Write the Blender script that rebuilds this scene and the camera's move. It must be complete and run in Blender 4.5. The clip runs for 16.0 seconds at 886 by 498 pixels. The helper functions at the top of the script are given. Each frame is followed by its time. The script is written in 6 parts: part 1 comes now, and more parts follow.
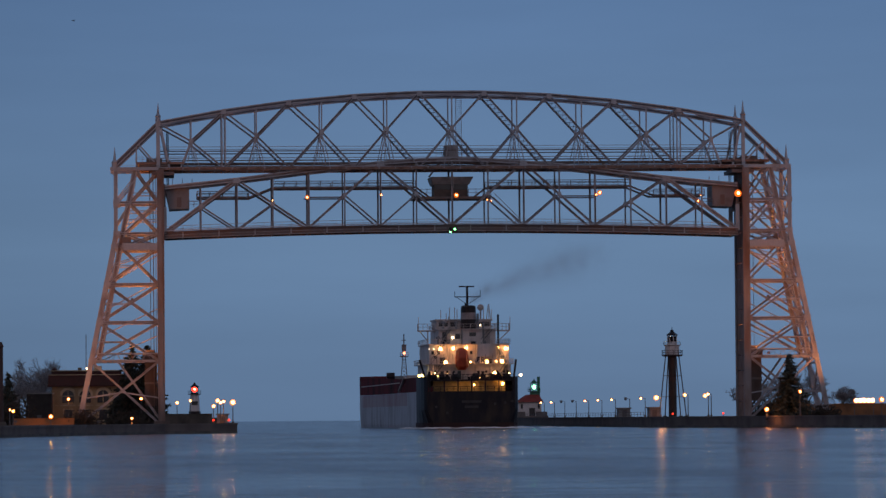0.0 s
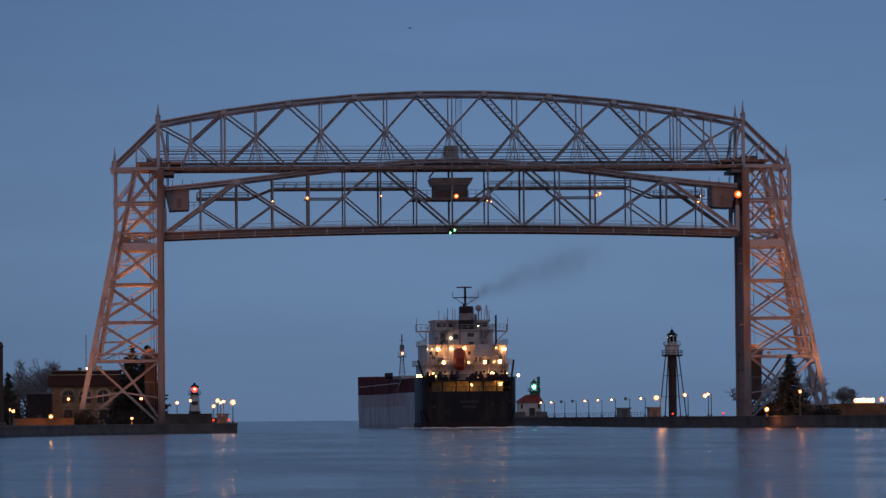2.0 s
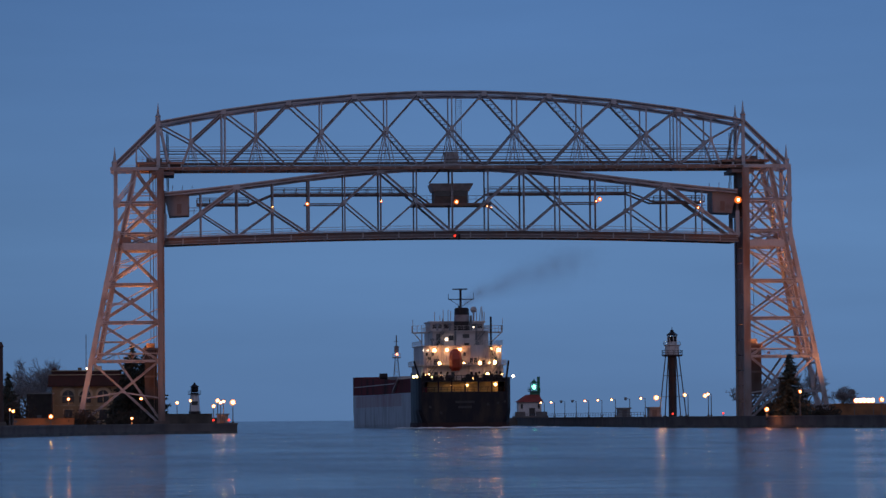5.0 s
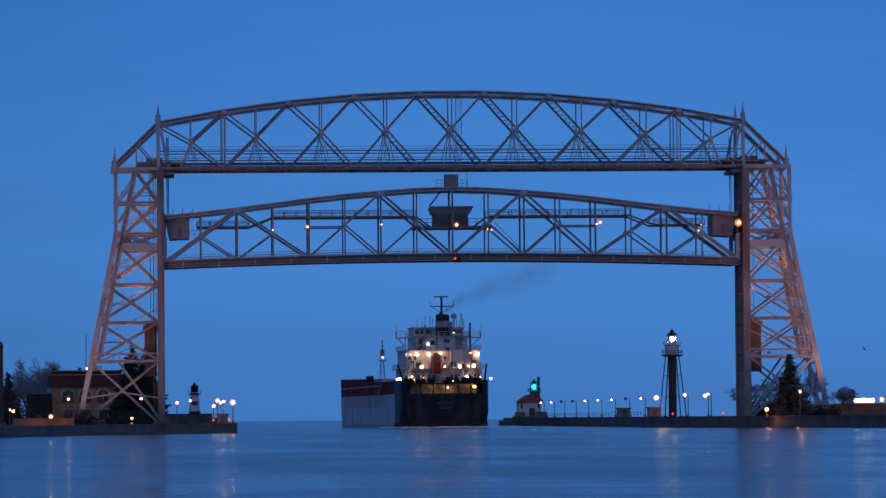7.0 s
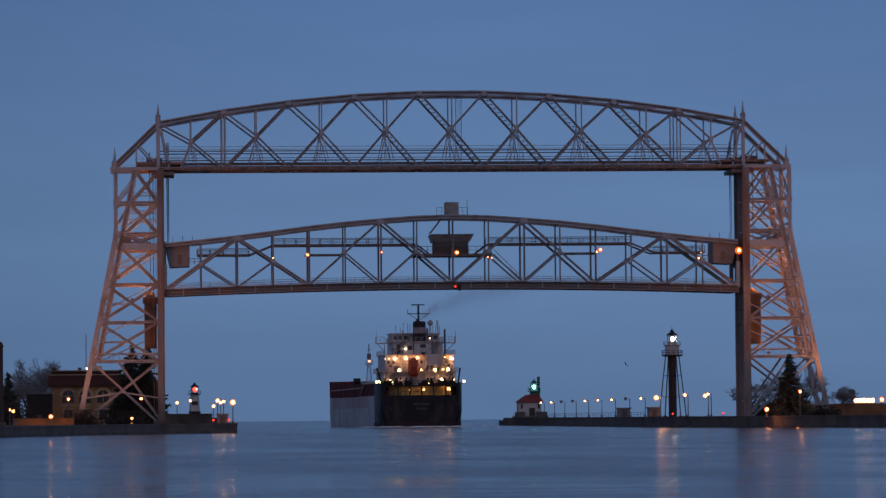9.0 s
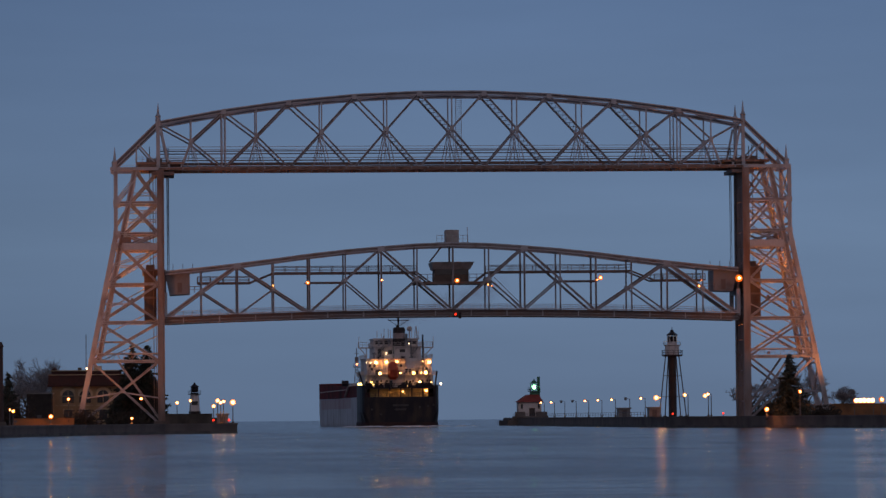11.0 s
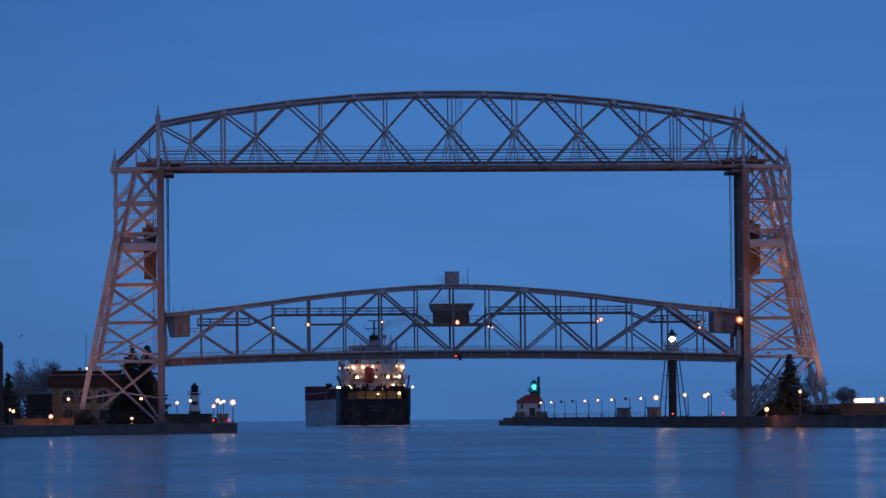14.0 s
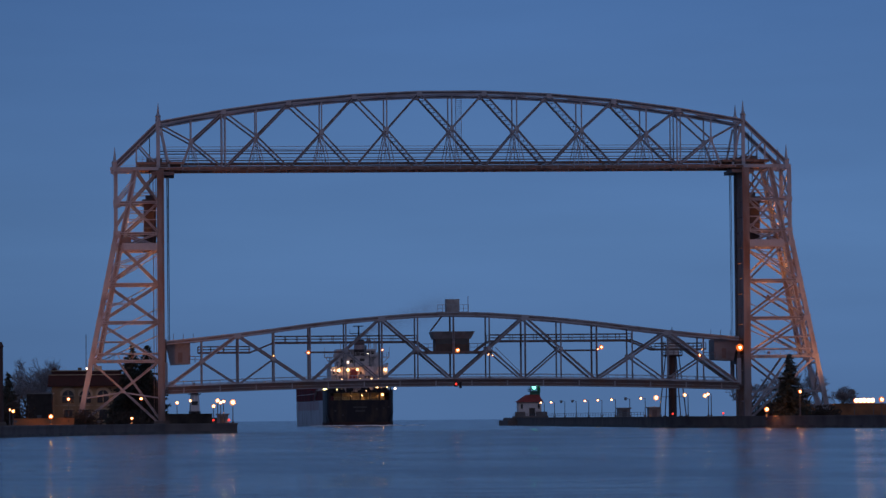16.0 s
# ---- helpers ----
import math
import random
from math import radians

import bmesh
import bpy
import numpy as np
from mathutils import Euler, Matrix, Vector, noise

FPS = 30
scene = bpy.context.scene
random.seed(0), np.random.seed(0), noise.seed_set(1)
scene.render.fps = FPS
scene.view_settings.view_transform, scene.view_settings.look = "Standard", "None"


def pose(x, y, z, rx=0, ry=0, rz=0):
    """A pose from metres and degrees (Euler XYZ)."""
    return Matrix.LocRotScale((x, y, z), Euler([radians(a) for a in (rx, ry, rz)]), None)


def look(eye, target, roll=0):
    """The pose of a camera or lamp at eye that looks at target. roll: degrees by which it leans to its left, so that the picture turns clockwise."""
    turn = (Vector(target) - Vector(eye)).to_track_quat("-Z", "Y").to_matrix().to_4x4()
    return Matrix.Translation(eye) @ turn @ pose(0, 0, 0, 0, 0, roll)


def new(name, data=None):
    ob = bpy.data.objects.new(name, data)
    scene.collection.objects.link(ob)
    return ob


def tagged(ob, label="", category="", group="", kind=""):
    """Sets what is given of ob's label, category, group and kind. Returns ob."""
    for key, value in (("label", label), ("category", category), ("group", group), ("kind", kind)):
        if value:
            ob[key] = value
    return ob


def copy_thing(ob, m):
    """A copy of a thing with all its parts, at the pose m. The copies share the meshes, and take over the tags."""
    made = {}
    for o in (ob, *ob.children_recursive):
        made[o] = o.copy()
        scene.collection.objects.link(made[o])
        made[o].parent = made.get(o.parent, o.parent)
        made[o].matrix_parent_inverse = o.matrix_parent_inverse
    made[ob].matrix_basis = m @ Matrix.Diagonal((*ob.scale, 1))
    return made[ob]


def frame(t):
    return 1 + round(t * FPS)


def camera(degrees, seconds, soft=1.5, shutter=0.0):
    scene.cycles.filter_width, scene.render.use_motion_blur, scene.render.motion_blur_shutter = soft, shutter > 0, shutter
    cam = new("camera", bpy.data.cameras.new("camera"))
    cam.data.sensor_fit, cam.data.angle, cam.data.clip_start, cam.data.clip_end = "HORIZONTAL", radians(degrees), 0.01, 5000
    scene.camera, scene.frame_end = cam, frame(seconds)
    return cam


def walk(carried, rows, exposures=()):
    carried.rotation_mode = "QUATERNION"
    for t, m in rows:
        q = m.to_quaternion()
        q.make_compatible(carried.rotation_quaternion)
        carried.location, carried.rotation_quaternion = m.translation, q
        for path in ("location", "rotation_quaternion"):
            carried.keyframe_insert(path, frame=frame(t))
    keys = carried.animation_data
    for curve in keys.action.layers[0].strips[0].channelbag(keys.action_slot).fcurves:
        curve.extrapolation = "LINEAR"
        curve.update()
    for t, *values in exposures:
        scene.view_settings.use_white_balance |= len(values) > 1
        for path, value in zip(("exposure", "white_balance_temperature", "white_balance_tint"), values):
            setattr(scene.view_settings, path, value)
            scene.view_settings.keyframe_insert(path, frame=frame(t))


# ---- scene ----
SPAN = [(0, 40.55), (1, 40.5), (2, 40.35), (3, 40.15), (4, 39.95), (4.6, 39.7), (5.2, 38.85), (5.8, 37.6), (6.5, 35.9), (7, 34.52), (8, 31.68), (9, 28.84),
        (10, 26.0), (11, 23.16), (12, 20.32), (13, 17.48), (14, 14.64), (15, 11.8), (16, 8.96)]
# ship: seconds, x, y, heading in degrees to the left of the canal's axis
SHIP = [(0, 13.2, 122.4, 1.3), (2, 13.2, 128.7, 1.35), (4, 13.2, 135.1, 1.45), (4.6, 13.2, 138.5, 1.5), (5.2, 13.3, 147.5, 1.58), (5.8, 13.4, 164.5, 1.65), (6.5, 13.4, 190.0, 1.68), (7.5, 12.9, 229.0, 1.58),
        (8.5, 12.4, 268.1, 1.42), (9.5, 12.0, 307.0, 1.25), (10.5, 11.5, 346.0, 1.12), (11.5, 11.0, 385.1, 1.02), (12.5, 10.8, 424.0, 1.0), (13.5, 10.6, 463.0, 0.95), (14.5, 10.2, 502.0, 0.88), (16, 9.4, 560.5, 0.7)]

# camera's picture: seconds, stops, kelvin, tint
TINT = [(0, 0.16, 8500, 11), (3.5, 0.14, 8000, 13), (4.2, 0.14, 7900, 13), (5.3, 0.13, 6200, 8), (6.3, 0.12, 4750, 7), (7.0, 0.12, 4850, 5), (7.5, 0.12, 5050, 5), (8.0, 0.11, 5600, 7), (8.5, 0.08, 6400, 11), (9.0, 0.06, 7500, 14),
        (10.2, 0.04, 8800, 16), (11.3, 0.02, 9500, 17), (12.0, 0.0, 9600, 15), (12.35, 0.0, 8600, 12), (12.5, -0.04, 5650, 8), (13.0, -0.04, 5600, 8), (13.5, -0.05, 5350, 7), (14.5, -0.08, 5080, 7), (15.0, -0.1, 5800, 14), (15.5, -0.1, 5800, 11), (16, -0.12, 6450, 12)]

# ---- camera ----
cam = camera(11.53, 16.0, soft=1.45)
EYE = pose(-64.4, -897.7, 2.5, 92.2, 0, -4.0) @ pose(0, 0, 0, 0, 0, -0.5)
walk(cam, [(0, EYE), (16, EYE)], exposures=TINT)

# ---- sky ----
world = bpy.data.worlds.new("dusk_sky")
scene.world = world
world.use_nodes = True


def sky():
    nt = world.node_tree
    nt.nodes.clear()
    out = nt.nodes.new("ShaderNodeOutputWorld")
    bg = nt.nodes.new("ShaderNodeBackground")
    co = nt.nodes.new("ShaderNodeTexCoord")
    sep = nt.nodes.new("ShaderNodeSeparateXYZ")
    ramp = nt.nodes.new("ShaderNodeValToRGB")
    e = ramp.color_ramp.elements
    e[0].position, e[0].color = 0.0, (0.078, 0.160, 0.330, 1)
    e[1].position, e[1].color = 0.04, (0.092, 0.196, 0.400, 1)
    for at, c in ((0.10, (0.067, 0.158, 0.365)), (0.6, (0.070, 0.108, 0.225))):
        x = e.new(at)
        x.color = (*c, 1)
    # the sky behind the camera, where the sun has set, is brighter and warmer
    west = nt.nodes.new("ShaderNodeMapRange")
    west.inputs["From Min"].default_value, west.inputs["From Max"].default_value = 0.1, -0.9
    warm = nt.nodes.new("ShaderNodeMix")
    warm.data_type = "RGBA"
    warm.inputs["B"].default_value = (0.24, 0.25, 0.36, 1)
    mp = nt.nodes.new("ShaderNodeMapping")
    mp.inputs["Scale"].default_value = (6, 6, 40)
    nz = nt.nodes.new("ShaderNodeTexNoise")
    nz.inputs["Scale"].default_value, nz.inputs["Detail"].default_value = 1.6, 4
    mr = nt.nodes.new("ShaderNodeMapRange")
    mr.inputs["From Min"].default_value, mr.inputs["From Max"].default_value = 0.3, 0.7
    mr.inputs["To Min"].default_value, mr.inputs["To Max"].default_value = 0.95, 1.05
    mul = nt.nodes.new("ShaderNodeVectorMath")
    mul.operation = "SCALE"
    nt.links.new(co.outputs["Generated"], sep.inputs[0])
    nt.links.new(sep.outputs["Z"], ramp.inputs[0])
    nt.links.new(co.outputs["Generated"], mp.inputs[0])
    nt.links.new(mp.outputs[0], nz.inputs["Vector"])
    nt.links.new(nz.outputs["Fac"], mr.inputs[0])
    nt.links.new(sep.outputs["Y"], west.inputs[0])
    nt.links.new(west.outputs[0], warm.inputs["Factor"])
    nt.links.new(ramp.outputs[0], warm.inputs["A"])
    nt.links.new(warm.outputs["Result"], mul.inputs[0])
    nt.links.new(mr.outputs[0], mul.inputs["Scale"])
    # the sky is dimmer towards the north
    side = nt.nodes.new("ShaderNodeMapRange")
    side.interpolation_type = "SMOOTHSTEP"
    side.inputs["From Min"].default_value, side.inputs["From Max"].default_value = -0.12, 0.09
    side.inputs["To Min"].default_value, side.inputs["To Max"].default_value = 0.85, 1.05
    mul2 = nt.nodes.new("ShaderNodeVectorMath")
    mul2.operation = "SCALE"
    nt.links.new(sep.outputs["X"], side.inputs[0])
    nt.links.new(mul.outputs[0], mul2.inputs[0])
    nt.links.new(side.outputs[0], mul2.inputs["Scale"])
    nt.links.new(mul2.outputs[0], bg.inputs["Color"])
    nt.links.new(bg.outputs[0], out.inputs[0])


sky()


def lamp_light(name, kind, m, energy, colour, size=0.3, cone=70):
    d = bpy.data.lights.new(name, kind)
    d.energy, d.color, d.shadow_soft_size = energy, colour, size
    if kind == "SPOT":
        d.spot_size, d.spot_blend = radians(cone), 0.6
    ob = new(name, d)
    ob.matrix_basis = m


AMBER = (1.0, 0.31, 0.08)
FLOODS = [((-88, -42, 3.2), (-66, 0, 37)), ((-92, 26, 3.2), (-66, 4, 40)), ((86, -22, 5.0), (66, 0, 36)), ((94, 22, 3.4), (66, 4, 40))]
for (eye, target), power in zip(FLOODS, (22000, 33000, 23000, 38000)):
    lamp_light("flood_light", "SPOT", look(eye, target), power, AMBER, 0.4, 75)
NARROW = [((-72, -30, 3.0), (-63, -6, 42)), ((73, -30, 3.6), (64, -6, 42))]
for (eye, target), power in zip(NARROW, (8000, 16000)):
    lamp_light("flood_light", "SPOT", look(eye, target), power, AMBER, 0.4, 42)
for side in (-1, 1):
    for z, power in ((38.9, 4300), (27.5, 6000), (15.8, 3400)):
        lamp_light("tower_flood", "SPOT", look((side * 65.5, -4.4, z), (side * 62.5, 1.5, z + 10)), power, AMBER, 0.2, 120)

# ---- materials ----


def material(name, base, rough=0.6, metal=0.0, second=None, scale=0.6, bump=0.0, grain=8.0, streak=1.0, amount=0.5):
    """A surface of two colours mixed by stains, with a fine grain and relief. scale and grain: marks to the metre."""
    m = bpy.data.materials.new(name)
    m.use_nodes = True
    nt = m.node_tree
    b = nt.nodes["Principled BSDF"]
    b.inputs["Metallic"].default_value = metal
    co = nt.nodes.new("ShaderNodeTexCoord")
    mp = nt.nodes.new("ShaderNodeMapping")
    mp.inputs["Scale"].default_value = (1, 1, 1 / streak)
    n1 = nt.nodes.new("ShaderNodeTexNoise")
    n1.inputs["Scale"].default_value, n1.inputs["Detail"].default_value = scale, 5
    n2 = nt.nodes.new("ShaderNodeTexNoise")
    n2.inputs["Scale"].default_value, n2.inputs["Detail"].default_value = grain, 3
    ramp = nt.nodes.new("ShaderNodeValToRGB")
    e = ramp.color_ramp.elements
    e[0].position, e[1].position = 0.62 - 0.3 * amount, 0.78 - 0.2 * amount
    second = second or tuple(c * 0.6 for c in base)
    e[0].color, e[1].color = (*base, 1), (*second, 1)
    mr = nt.nodes.new("ShaderNodeMapRange")
    mr.inputs["To Min"].default_value, mr.inputs["To Max"].default_value = 0.8, 1.2
    mul = nt.nodes.new("ShaderNodeVectorMath")
    mul.operation = "SCALE"
    rr = nt.nodes.new("ShaderNodeMapRange")
    rr.inputs["To Min"].default_value, rr.inputs["To Max"].default_value = max(0.02, rough - 0.12), min(1, rough + 0.12)
    nt.links.new(co.outputs["Object"], mp.inputs[0])
    nt.links.new(mp.outputs[0], n1.inputs["Vector"])
    nt.links.new(mp.outputs[0], n2.inputs["Vector"])
    nt.links.new(n1.outputs["Fac"], ramp.inputs[0])
    nt.links.new(n2.outputs["Fac"], mr.inputs[0])
    nt.links.new(n2.outputs["Fac"], rr.inputs[0])
    nt.links.new(ramp.outputs[0], mul.inputs[0])
    nt.links.new(mr.outputs[0], mul.inputs["Scale"])
    nt.links.new(mul.outputs[0], b.inputs["Base Color"])
    nt.links.new(rr.outputs[0], b.inputs["Roughness"])
    if bump:
        bp = nt.nodes.new("ShaderNodeBump")
        bp.inputs["Strength"].default_value, bp.inputs["Distance"].default_value = 0.6, bump
        nt.links.new(n2.outputs["Fac"], bp.inputs["Height"])
        nt.links.new(bp.outputs[0], b.inputs["Normal"])
    return m


def glow(name, colour, strength):
    m = bpy.data.materials.new(name)
    m.use_nodes = True
    b = m.node_tree.nodes["Principled BSDF"]
    b.inputs["Base Color"].default_value = (*[min(1, c) * 0.8 for c in colour], 1)
    b.inputs["Emission Color"].default_value = (*colour, 1)
    b.inputs["Emission Strength"].default_value = strength
    return m


# dark colour put into the recessed webs as their shade
WEB_SHADE = material("shaded_web_paint", (0.12, 0.12, 0.145), 0.6, 0.1, (0.10, 0.075, 0.07), 0.35, 0.0, 3.0, 2.5, 0.4)
STEEL = material("silver_bridge_paint", (0.38, 0.39, 0.44), 0.42, 0.3, (0.24, 0.19, 0.18), 0.35, 0.01, 3.0, 2.5, 0.3)
# lighter silver: a painted highlight along the chord tops, and the kerb's colour
SILVER = material("highlight_and_kerb_silver", (0.52, 0.54, 0.60), 0.38, 0.3, (0.28, 0.25, 0.25), 0.35, 0.01, 3.0, 2.5, 0.3)
# brown of panels and housings; on the bottom chord it stands in for lamplight
BROWN_STEEL = material("weathered_lamplit_brown_steel", (0.27, 0.17, 0.14), 0.7, 0.0, (0.15, 0.085, 0.06), 0.5, 0.01, 3.0, 2.0, 0.6)
LEG_STEEL = material("stained_leg_paint", (0.25, 0.225, 0.235), 0.6, 0.15, (0.17, 0.10, 0.08), 0.4, 0.01, 3.0, 4.0, 0.5)
# darker steel tone for decks, floor beams, catwalks and gear
STEEL_DARK = material("dark_steel", (0.15, 0.125, 0.13), 0.55, 0.1, (0.19, 0.11, 0.08), 0.3, 0.01, 3.0, 2.0, 0.5)
ROPE = material("wire_rope", (0.05, 0.05, 0.055), 0.6, 0.4)
HOUSE_WALL = material("brown_house_cladding", (0.10, 0.075, 0.065), 0.7)
HOUSE_ROOF = material("grey_roof_metal", (0.25, 0.24, 0.25), 0.5)
CROWN = material("pale_casing_paint", (0.42, 0.40, 0.40), 0.6)
BOX_GREY = material("grey_machinery_casing", (0.20, 0.20, 0.23), 0.55, 0.0, (0.14, 0.12, 0.12), 0.4)
CONCRETE = material("weathered_concrete", (0.15, 0.128, 0.122), 0.85, 0.0, (0.10, 0.085, 0.08), 0.25, 0.03, 2.0, 2.0, 0.6)
CONCRETE_DARK = material("damp_concrete", (0.12, 0.11, 0.10), 0.8, 0.0, (0.05, 0.05, 0.05), 0.3, 0.03, 2.0, 2.0, 0.6)
GROUND = material("winter_ground", (0.11, 0.09, 0.06), 0.95, 0.0, (0.06, 0.055, 0.045), 0.1, 0.05, 1.5)
BRICK = material("buff_brick", (0.32, 0.245, 0.15), 0.85, 0.0, (0.25, 0.185, 0.115), 0.5, 0.02, 4.0)
# red-brown for the earth bank, used on the concrete terrace wall too
EARTHEN = material("red_brown_bank_and_wall", (0.26, 0.14, 0.07), 0.9, 0.0, (0.16, 0.09, 0.05), 0.3, 0.02, 3.0)
STONE = material("pale_arch_stone", (0.5, 0.42, 0.30), 0.8)
TILE = material("dark_red_roof_tile", (0.06, 0.018, 0.016), 0.75, 0.0, (0.04, 0.015, 0.014), 0.8)
RED_ROOF = material("red_roof", (0.26, 0.04, 0.03), 0.7)
GLASS_DARK = material("dark_window_glass", (0.03, 0.03, 0.035), 0.12)
WHITE = material("white_paint", (0.62, 0.58, 0.58), 0.5, 0.0, (0.54, 0.48, 0.43), 0.5, 0.0, 3.0, 3.0, 0.4)
BLACK = material("black_paint", (0.016, 0.014, 0.020), 0.5, 0.0, (0.05, 0.035, 0.03), 0.4, 0.0, 3.0, 3.0)
IRON_RED = material("dark_brown_iron", (0.05, 0.025, 0.022), 0.55, 0.0, (0.08, 0.03, 0.025), 0.4)
# green stands in for the lamp's light on the lantern's structure
GREEN_LIT_PAINT = material("green_lit_paint", (0.02, 0.16, 0.10), 0.5)
POLE = material("lamp_pole_metal", (0.12, 0.12, 0.13), 0.5, 0.3)
BARK = material("bark", (0.12, 0.10, 0.09), 0.9)
NEEDLE = material("spruce_needles", (0.03, 0.04, 0.03), 0.8, 0.0, (0.05, 0.055, 0.04), 0.8)
TWIG = material("bare_twigs", (0.28, 0.26, 0.27), 0.9)
ORANGE = material("orange_lifeboat", (0.5, 0.06, 0.02), 0.45)
# amber and warm globes are coloured as the halo round each hot bulb
SODIUM = glow("sodium_lamp_halo", (1.0, 0.19, 0.03), 1.0)
BULB = glow("hot_bulb", (1.0, 0.58, 0.27), 7)
SODIUM_DIM = glow("dim_sodium_lamp", (1.0, 0.36, 0.06), 1.6)
WARM = glow("warm_lamp_halo", (1.0, 0.36, 0.16), 1.1)
SHIPLAMP = glow("ship_deck_lamp", (1.0, 0.50, 0.20), 14)
SHIPWHITE = glow("ship_white_lamp", (1.0, 0.82, 0.62), 4)
COOL = glow("white_beacon", (1.0, 0.95, 0.88), 22)
REDLAMP = glow("red_lamp", (1.0, 0.06, 0.045), 4.0)
REDCORE = glow("hot_red_lamp", (1.0, 0.42, 0.36), 5)
REDDIM = glow("small_red_lamp", (1.0, 0.045, 0.03), 1.8)
GREENLAMP = glow("green_lamp", (0.15, 1.0, 0.48), 5)
# scuffed grey, kept pale to stand in for sky sheen on the side
HULL_GREY = material("scuffed_sky_sheen_hull", (0.44, 0.45, 0.49), 0.55, 0.0, (0.24, 0.23, 0.245), 0.2, 0.0, 0.9, 2.4, 0.5)
HULL_RED = material("oxide_red_strake", (0.17, 0.03, 0.035), 0.95, 0.0, (0.04, 0.02, 0.02), 0.15, 0.0, 1.0, 3.0, 0.5)
HULL_RED.node_tree.nodes["Principled BSDF"].inputs["Specular IOR Level"].default_value = 0.15
BLACK.node_tree.nodes["Principled BSDF"].inputs["Specular IOR Level"].default_value = 0.25
BOOT_RED = material("dull_red_bottom_paint", (0.045, 0.016, 0.015), 0.8, 0.0, (0.025, 0.014, 0.014), 0.3)
GREY_PAINT = material("grey_shelter_paint", (0.20, 0.21, 0.23), 0.6)
FOAM = material("white_foam", (0.78, 0.78, 0.80), 0.8)
HEDGE = material("dark_shrub", (0.04, 0.035, 0.028), 0.9, 0.0, (0.07, 0.05, 0.035), 0.8)
FEATHER = material("grey_gull_feathers", (0.10, 0.10, 0.11), 0.8)


def smoke_material(name, most):
    """Thin smoke: dense amid each wisp, fading to nothing at its rim."""
    m = bpy.data.materials.new(name)
    m.use_nodes = True
    nt = m.node_tree
    b = nt.nodes["Principled BSDF"]
    b.inputs["Base Color"].default_value = (0.30, 0.175, 0.155, 1)
    b.inputs["Roughness"].default_value = 1.0
    b.inputs["Specular IOR Level"].default_value = 0.0
    co = nt.nodes.new("ShaderNodeTexCoord")
    mp = nt.nodes.new("ShaderNodeMapping")
    mp.inputs["Location"].default_value, mp.inputs["Scale"].default_value = (-1, 0, -1), (2, 0, 2)
    gr = nt.nodes.new("ShaderNodeTexGradient")
    gr.gradient_type = "QUADRATIC_SPHERE"
    nz = nt.nodes.new("ShaderNodeTexNoise")
    nz.inputs["Scale"].default_value, nz.inputs["Detail"].default_value = 0.22, 4
    mr = nt.nodes.new("ShaderNodeMapRange")
    mr.inputs["From Min"].default_value, mr.inputs["From Max"].default_value = 0.3, 0.72
    mr.inputs["To Min"].default_value, mr.inputs["To Max"].default_value = most * 0.25, most
    mu = nt.nodes.new("ShaderNodeMath")
    mu.operation = "MULTIPLY"
    nt.links.new(co.outputs["Generated"], mp.inputs[0])
    nt.links.new(mp.outputs[0], gr.inputs[0])
    nt.links.new(co.outputs["Object"], nz.inputs["Vector"])
    nt.links.new(nz.outputs["Fac"], mr.inputs[0])
    nt.links.new(gr.outputs["Fac"], mu.inputs[0])
    nt.links.new(mr.outputs[0], mu.inputs[1])
    nt.links.new(mu.outputs[0], b.inputs["Alpha"])
    return m


SMOKE = smoke_material("funnel_smoke", 0.42)
SMOKE_THIN = smoke_material("thin_funnel_smoke", 0.24)

# ---- mesh building ----


